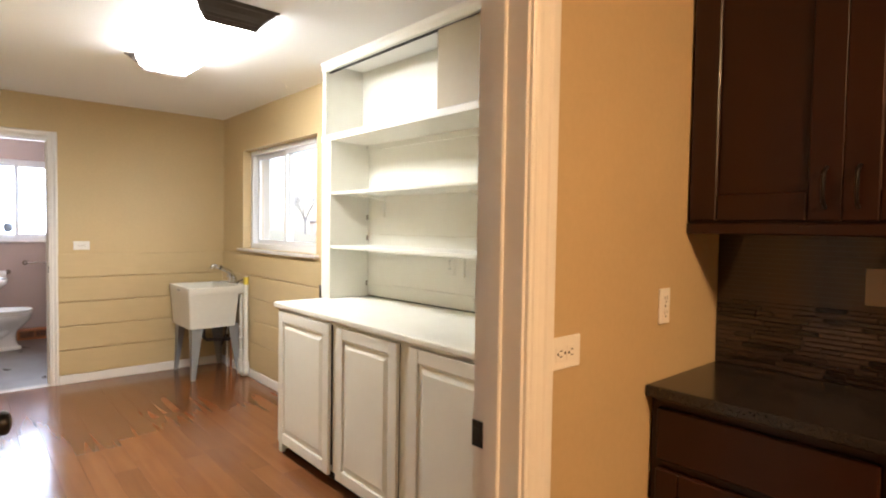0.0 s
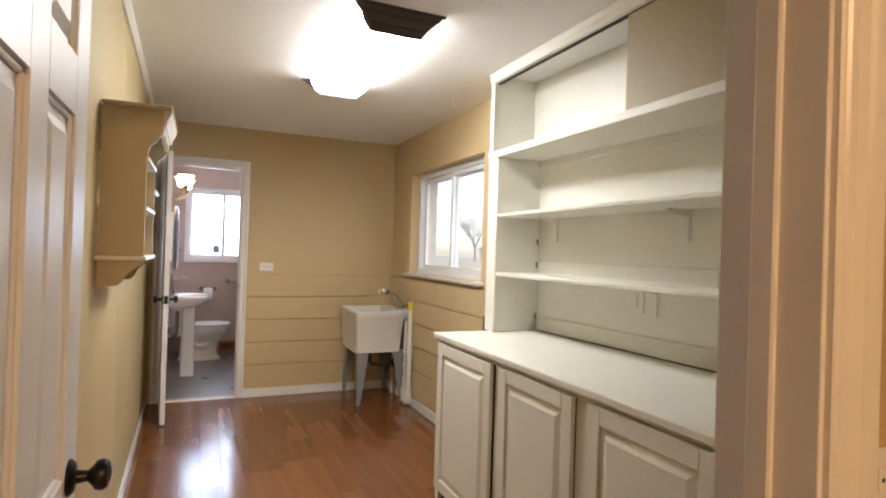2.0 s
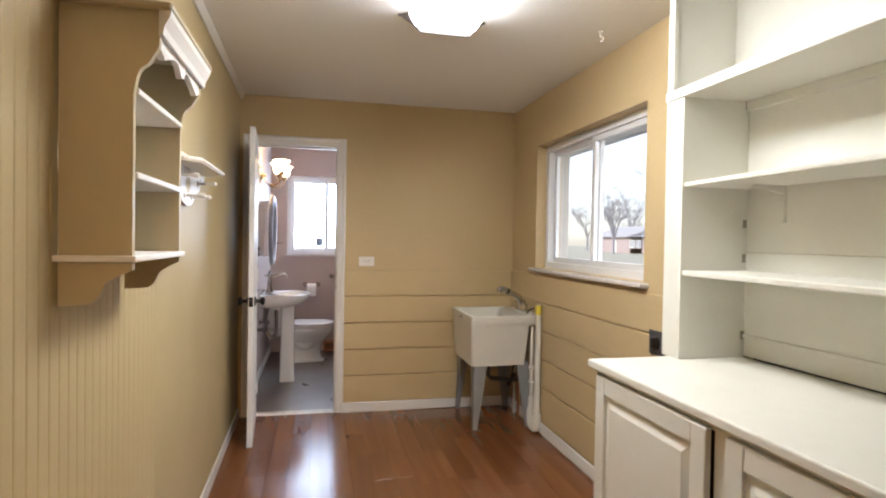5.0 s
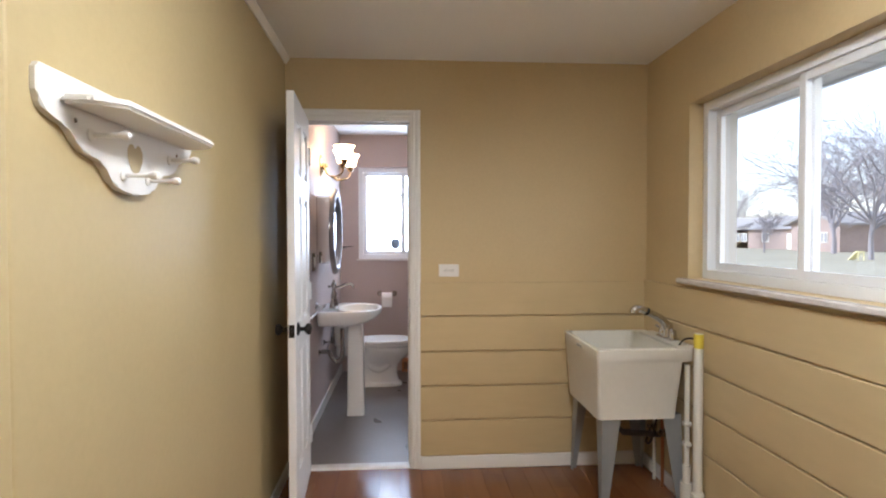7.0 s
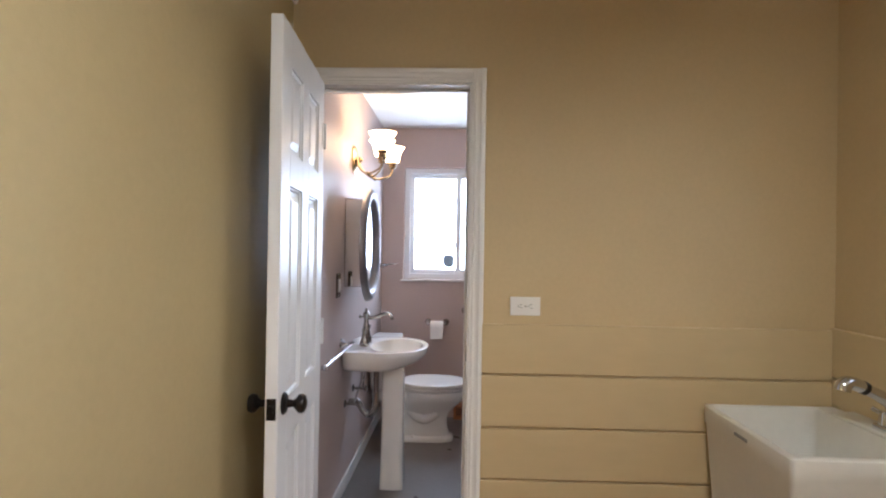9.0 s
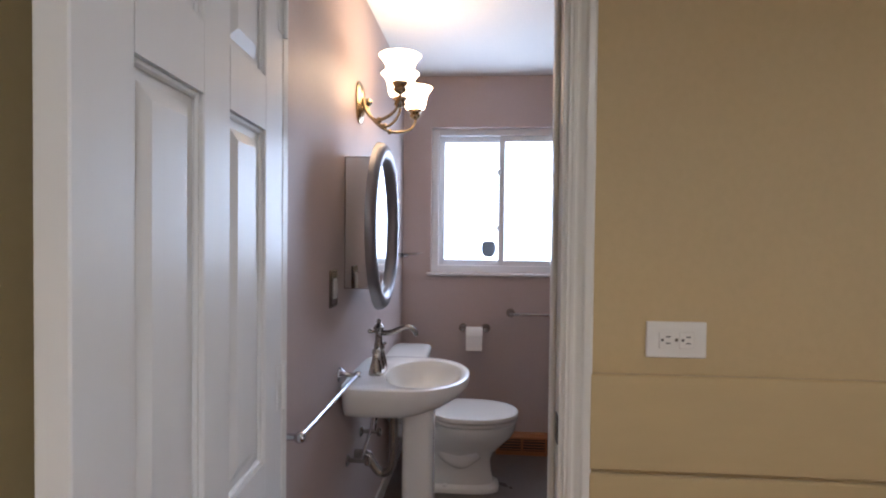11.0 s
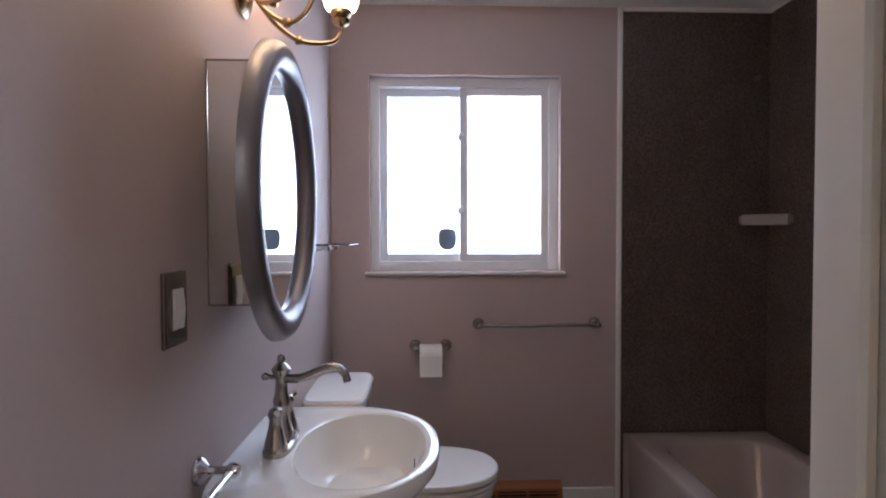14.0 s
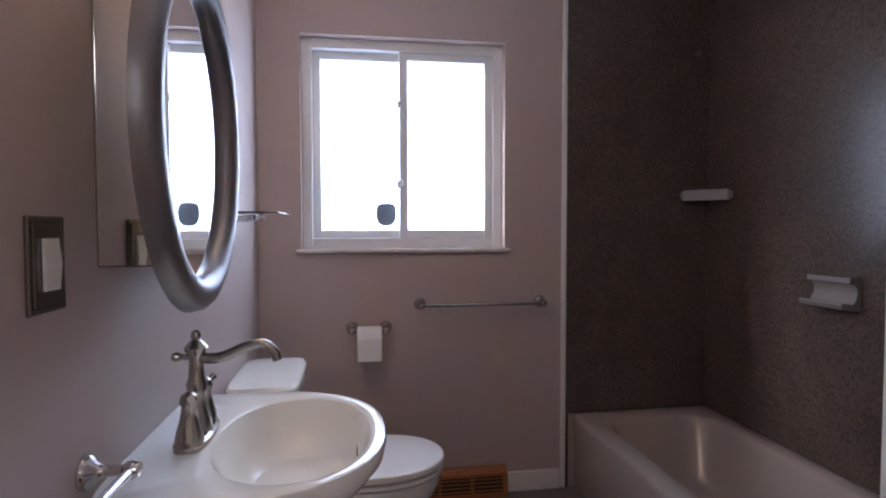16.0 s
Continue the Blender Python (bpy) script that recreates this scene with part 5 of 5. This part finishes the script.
def holder_post(root, base, tip, mat=NICKEL):
    """A round flange on the wall with a turned post and a ball end."""
    b, t = Vector(base), Vector(tip)
    d = (t - b)
    L = d.length
    ax = "x" if abs(d.x) > abs(d.y) else "y"
    s = 1 if (d.x if ax == "x" else d.y) > 0 else -1
    bm = turned(bmesh.new(), [(0.028, 0.0), (0.028, 0.004 * s), (0.024, 0.012 * s), (0.013, 0.020 * s), (0.009, 0.030 * s), (0.009, (L - 0.014) * s), (0.014, (L - 0.008) * s), (0.0155, L * s), (0.011, (L + 0.010) * s), (0.0, (L + 0.013) * s)], b, ax, 20)
    return part("post", bm, mat, root, smooth=True)


tw = thing("towel_bar", (XB, 0.976, 0.89), "brushed nickel towel bar below the bathroom window", "towel bar")
for y in (0.697, 1.257):
    holder_post(tw, (XB, y, 0.893), (XB + 0.068, y, 0.893))
part("bar", tube(bmesh.new(), [(XB + 0.066, 0.697, 0.893), (XB + 0.066, 1.257, 0.893)], 0.0085, 14), NICKEL, tw, smooth=True)
tw = thing("towel_bar", (-5.54, YBL, 0.865), "chrome towel bar on the wall beside the sink", "towel bar")
for x in (-5.855, -5.225):
    holder_post(tw, (x, YBL, 0.865), (x, YBL + 0.070, 0.865), CHROME)
part("bar", tube(bmesh.new(), [(-5.855, YBL + 0.068, 0.865), (-5.225, YBL + 0.068, 0.865)], 0.008, 12), CHROME, tw, smooth=True)
tp = thing("paper_holder", (XB, 0.468, 0.79), "brushed nickel paper holder with a toilet roll", "paper holder")
for y in (0.395, 0.541):
    holder_post(tp, (XB, y, 0.792), (XB + 0.070, y, 0.792))
part("spindle", tube(bmesh.new(), [(XB + 0.070, 0.395, 0.792), (XB + 0.070, 0.541, 0.792)], 0.007, 12), NICKEL, tp, smooth=True)
bm = turned(bmesh.new(), [(0.020, -0.052), (0.050, -0.052), (0.052, -0.050), (0.052, 0.050), (0.050, 0.052), (0.020, 0.052)], (XB + 0.070, 0.468, 0.758), "y", 28)
part("roll", bm, PAPER, tp, "white toilet paper roll", smooth=True)
part("loose_sheet", block(XB + 0.119, XB + 0.1225, 0.417, 0.519, 0.668, 0.765, bevel=0.001), PAPER, tp)
gs = thing("glass_shelf", (-6.80, YBL, 1.28), "small clear glass shelf on chrome brackets", "shelf")
for x in (-6.72, -6.89):
    bm = turned(bmesh.new(), [(0.022, 0.0), (0.022, 0.004), (0.014, 0.012), (0.010, 0.030), (0.013, 0.040), (0.009, 0.055), (0.0, 0.057)], (x, YBL, 1.268), "y", 18)
    tube(bm, [(x, YBL + 0.050, 1.266), (x, YBL + 0.105, 1.274)], 0.0075, 10)
    turned(bm, [(0.0, -0.012), (0.010, -0.010), (0.012, 0.0), (0.010, 0.006), (0.0, 0.008)], (x, YBL + 0.100, 1.273), "z", 14)
    part("bracket", bm, CHROME, gs, smooth=True)
part("glass_plate", block(-6.945, -6.665, YBL + 0.040, YBL + 0.185, 1.2815, 1.2875, bevel=0.002), SHELF_GLASS, gs, "clear glass plate")
rg = thing("floor_register", (XB + 0.02, 0.85, 0.0), "orange oak baseboard register with dark slots", "register")
part("box", prism(bmesh.new(), [(XB + 0.001, 0.002), (XB + 0.060, 0.002), (XB + 0.060, 0.015), (XB + 0.045, 0.110), (XB + 0.030, 0.128), (XB + 0.001, 0.132)], "y", 0.615, 1.095), ORANGE_WOOD, rg)
for y0 in (0.635, 0.785, 0.935):
    def slope(z, off):
        return XB + 0.060 - 0.015 * (z - 0.015) / 0.095 + off
    vent = part("vent", prism(bmesh.new(), [(slope(0.030, -0.004), 0.030), (slope(0.030, 0.001), 0.030), (slope(0.098, 0.001), 0.098), (slope(0.098, -0.004), 0.098)], "y", y0, y0 + 0.135), DARK, rg, "vent face coloured near-black for the shade inside")
    for i in range(4):
        z = 0.036 + i * 0.0165
        part("slat", prism(bmesh.new(), [(slope(z, 0.000), z), (slope(z, 0.003), z), (slope(z + 0.006, 0.003), z + 0.006), (slope(z + 0.006, 0.000), z + 0.006)], "y", y0, y0 + 0.135), ORANGE_WOOD, vent)

# ---- outside ----
structure("ground", block(-220, 220, 2.8, 400, -0.60, -0.45), GRASS, "dull winter lawn", "ground")
structure("road", block(-220, 220, 15.0, 21.0, -0.45, -0.435), ASPHALT, "pale grey street", "road")
structure("driveway", block(-9.5, -6.0, 21.0, 44.0, -0.45, -0.438), ASPHALT, "pale grey driveway", "driveway")
structure("outer_wall", blocks((-7.9, WX0, YW + 0.20, YW + 0.26, -0.5, 2.6), (WX1, 3.3, YW + 0.20, YW + 0.26, -0.5, 2.6), (WX0, WX1, YW + 0.20, YW + 0.26, -0.5, WZ0), (WX0, WX1, YW + 0.20, YW + 0.26, WZ1, 2.6)), SIDING, "pale siding outside the window", "wall")
sof = structure("soffit", block(-7.9, 3.3, YW + 0.20, YW + 0.77, 2.19, 2.22), SOFFIT, "white soffit under the eaves", "soffit")
for i in range(34):
    x0 = -6.70 + i * 0.118
    part("slat", block(x0, x0 + 0.110, YW + 0.262, YW + 0.768, 2.178, 2.190, bevel=0.002), SOFFIT, sof)
part("fascia", block(-7.9, 3.3, YW + 0.77, YW + 0.80, 2.165, 2.42), SOFFIT, sof)
structure("ground_side", block(-220, -7.75, -220, 2.8, -0.60, -0.45), GRASS, "dull winter lawn beside the house", "ground")


def ranch_house(x, y, w, d, label):
    """A low brick house with a hipped roof, doors and windows on the side towards the street."""
    root = thing("house", (x, y, -0.45), label, "house", "houses across the street")
    part("wall", block(x - w / 2, x + w / 2, y, y + d, -0.45, 2.3), BRICKWORK, root)
    lo = [Vector(p) for p in ((x - w / 2 - 0.6, y - 0.6, 2.3), (x + w / 2 + 0.6, y - 0.6, 2.3), (x + w / 2 + 0.6, y + d + 0.6, 2.3), (x - w / 2 - 0.6, y + d + 0.6, 2.3))]
    hi = [Vector(p) for p in ((x - w / 2 + d * 0.35, y + d * 0.48, 4.3), (x + w / 2 - d * 0.35, y + d * 0.48, 4.3), (x + w / 2 - d * 0.35, y + d * 0.52, 4.3), (x - w / 2 + d * 0.35, y + d * 0.52, 4.3))]
    part("roof", loft(bmesh.new(), [lo, hi]), ROOF, root)
    n = int(w / 4.5)
    for i in range(n):
        wx = x - w / 2 + (i + 0.5) * w / n
        if i == n // 2:
            part("door", block(wx - 0.5, wx + 0.5, y - 0.06, y, -0.40, 1.7, bevel=0.02), TRIM, root)
            continue
        f = part("window", blocks((wx - 0.75, wx + 0.75, y - 0.06, y, 0.5, 0.6), (wx - 0.75, wx + 0.75, y - 0.06, y, 1.7, 1.8), (wx - 0.75, wx - 0.65, y - 0.06, y, 0.6, 1.7), (wx + 0.65, wx + 0.75, y - 0.06, y, 0.6, 1.7), (wx - 0.04, wx + 0.04, y - 0.06, y, 0.6, 1.7)), TRIM, root)
        part("pane", block(wx - 0.65, wx + 0.65, y - 0.03, y - 0.02, 0.6, 1.7), HAZED_PANE, f)
    return root


ranch_house(-75, 52, 20, 8, "low brown brick house with a hipped roof across the street")
gx, gy = -64.2, 49.0
gh = thing("house", (gx, gy, -0.45), "low brown brick house with a gable towards the street", "house", "houses across the street")
part("wall", prism(bmesh.new(), [(gx - 3.9, -0.45), (gx + 3.9, -0.45), (gx + 3.9, 2.75), (gx, 4.0), (gx - 3.9, 2.75)], "y", gy, gy + 9), BRICKWORK, gh)
part("roof", prism(bmesh.new(), [(gx - 4.6, 2.58), (gx, 4.06), (gx + 4.6, 2.58), (gx + 4.6, 2.84), (gx, 4.34), (gx - 4.6, 2.84)], "y", gy - 0.7, gy + 9.4), ROOF, gh)
for wx, wz in ((gx - 1.7, 2.0), (gx + 1.6, 0.6)):
    w = part("window", blocks((wx - 0.55, wx - 0.45, gy - 0.08, gy, wz, wz + 1.2), (wx + 0.45, wx + 0.55, gy - 0.08, gy, wz, wz + 1.2), (wx - 0.45, wx + 0.45, gy - 0.08, gy, wz, wz + 0.1), (wx - 0.45, wx + 0.45, gy - 0.08, gy, wz + 1.1, wz + 1.2), (wx - 0.04, wx + 0.04, gy - 0.08, gy, wz + 0.1, wz + 1.1)), TRIM, gh)
    part("pane", block(wx - 0.45, wx + 0.45, gy - 0.04, gy - 0.02, wz + 0.1, wz + 1.1), HAZED_PANE, w)
ranch_house(-90, 52, 17, 8, "low brown brick house further down the street")
ranch_house(-36, 58, 16, 8, "low brown brick house behind the bare trees")


def bare_tree(x, y, height, seed, label, limbs_from=6, spread=0.5):
    """A leafless tree: a tapered trunk and limbs that fork into fine twigs."""
    rnd = random.Random(seed)
    root = thing("bare_tree", (x, y, -0.45), label, "tree", "bare trees outside")
    trunk, limbs = bmesh.new(), bmesh.new()
    top = Vector((x + rnd.uniform(-0.3, 0.3), y, -0.45 + height * 0.22))
    r0 = height * (0.012 if limbs_from < 8 else 0.0085)
    tube(trunk, [(x, y, -0.5), (x + rnd.uniform(-0.1, 0.1), y, -0.45 + height * 0.11), top], r0 * 1.5, 8, r0)

    def grow(p, d, length, r, level):
        q = p + d * length * 0.5 + Vector((rnd.uniform(-1, 1), rnd.uniform(-1, 1), rnd.uniform(-0.3, 0.8))) * length * 0.07
        e = p + d * length
        tube(limbs, [p, q, e], r, 4 if level > 1 else 6, r * 0.6)
        if level == 5:
            return
        for i in range(3 if level < 4 else 4):
            nd = (d + Vector((rnd.uniform(-1, 1), rnd.uniform(-1, 1), rnd.uniform(-0.45, 0.6))) * 1.15).normalized()
            start = p.lerp(e, rnd.uniform(0.25, 1.0))
            grow(start, nd, length * rnd.uniform(0.6, 0.88), max(r * 0.55, 0.012), level + 1)
    for i in range(limbs_from):
        d = Vector((rnd.uniform(-spread, spread), rnd.uniform(-spread, spread), 1)).normalized()
        grow(top - Vector((0, 0, rnd.uniform(0, height * 0.08))), d, height * rnd.uniform(0.26, 0.36), r0 * 0.7, 1)
    part("trunk", trunk, BARK, root)
    part("limbs", limbs, BARK, root, "bare forking limbs and twigs")


for i, (x, y, h) in enumerate(((-52, 50, 14), (-60, 40, 6), (-46, 43, 12), (-55, 44, 14), (-36, 38, 14), (-60, 62, 16), (-76, 60, 16), (-80, 46, 13), (-98, 60, 15), (-70, 68, 16), (-50, 66, 17), (-40, 70, 17), (-88, 70, 17), (-112, 58, 15))):
    bare_tree(x, y, h, 40 + i, "leafless winter tree with fine forking twigs")
bare_tree(-41.5, 36, 15, 77, "large spreading leafless tree with dense fine twigs", 15, 1.25)
PX, PY = -41.0, 34.4
sl = thing("play_slide", (PX, PY, -0.45), "yellow plastic play slide on the lawn across the street", "slide")
part("chute", prism(bmesh.new(), [(PX - 0.6, -0.40), (PX - 0.45, -0.38), (PX + 0.1, 0.20), (PX + 0.4, 0.25), (PX + 0.4, 0.17), (PX + 0.15, 0.11), (PX - 0.42, -0.45), (PX - 0.6, -0.45)], "y", PY - 0.25, PY + 0.25), SLIDE, sl)
part("ladder", blocks((PX + 0.38, PX + 0.44, PY - 0.25, PY - 0.19, -0.45, 0.25), (PX + 0.38, PX + 0.44, PY + 0.19, PY + 0.25, -0.45, 0.25), (PX + 0.40, PX + 0.43, PY - 0.19, PY + 0.19, -0.1, -0.05), (PX + 0.40, PX + 0.43, PY - 0.19, PY + 0.19, 0.05, 0.1)), SLIDE, sl)

# ---- mosaic tiles behind the kitchen counter ----
back = structure("backsplash", block(XK + 0.001, 1.35, 1.953, 1.9595, KC, 1.374), GROUT, "dark grout bed of the mosaic backsplash", "backsplash")
rnd = random.Random(7)
TILE_SIZES = {}
z = KC + 0.003
row = 0
rest = bmesh.new()
while z + 0.010 < 1.372:
    x = XK + 0.002 - rnd.uniform(0, 0.06)
    while x < 0.80:
        w = rnd.choice((0.05, 0.075, 0.10, 0.14))
        x0, x1 = max(x, XK + 0.002), x + w
        if x1 - x0 > 0.012:
            key = round(x1 - x0, 3)
            if z < 1.16 and x1 < 0.62:
                if key not in TILE_SIZES:
                    me = bpy.data.meshes.new("tile")
                    tmp = block(0, key - 0.002, -0.004, 0.0, 0, 0.0125, bevel=0.0012)
                    bmesh.ops.recalc_face_normals(tmp, faces=tmp.faces)
                    tmp.to_mesh(me)
                    tmp.free()
                    me.materials.append(TILE)
                    TILE_SIZES[key] = me
                t = new("tile", TILE_SIZES[key])
                t.location = (x0, 1.953, z)
                t.parent = back
            else:
                solid(rest, x0, x1 - 0.002, 1.949, 1.953, z, z + 0.0125)
        x += w
    z += 0.0145
    row += 1
tagged(part("tile_rows", rest, TILE, back), "narrow dark glass mosaic tiles", kind="stuff")

# ---- floor boards ----
floor_ob = bpy.data.objects["floor"]
rnd = random.Random(3)
PLANK_W, PLANKS = 0.118, {}
y = YL - 0.05
while y < YW:
    y1 = min(y + PLANK_W, YW)
    x = XF + 0.001 - rnd.uniform(0.0, 0.8)
    while x < XE:
        ln = rnd.choice((0.40, 0.60, 0.85, 1.20))
        x0, x1 = max(x, -5.02), min(x + ln, XE + 0.002)
        if x1 - x0 > 0.02:
            key = (round(x1 - x0, 3), round(y1 - y, 3))
            if key not in PLANKS:
                tmp = block(0, key[0] - 0.0007, 0, key[1] - 0.0007, -0.008, 0.0, bevel=0.0005)
                bmesh.ops.recalc_face_normals(tmp, faces=tmp.faces)
                me = bpy.data.meshes.new("plank")
                tmp.to_mesh(me)
                tmp.free()
                me.materials.append(FLOOR)
                PLANKS[key] = me
            b = new("plank", PLANKS[key])
            b.location = (x0, y, 0)
            b.parent = floor_ob
        x += ln
    y += PLANK_W
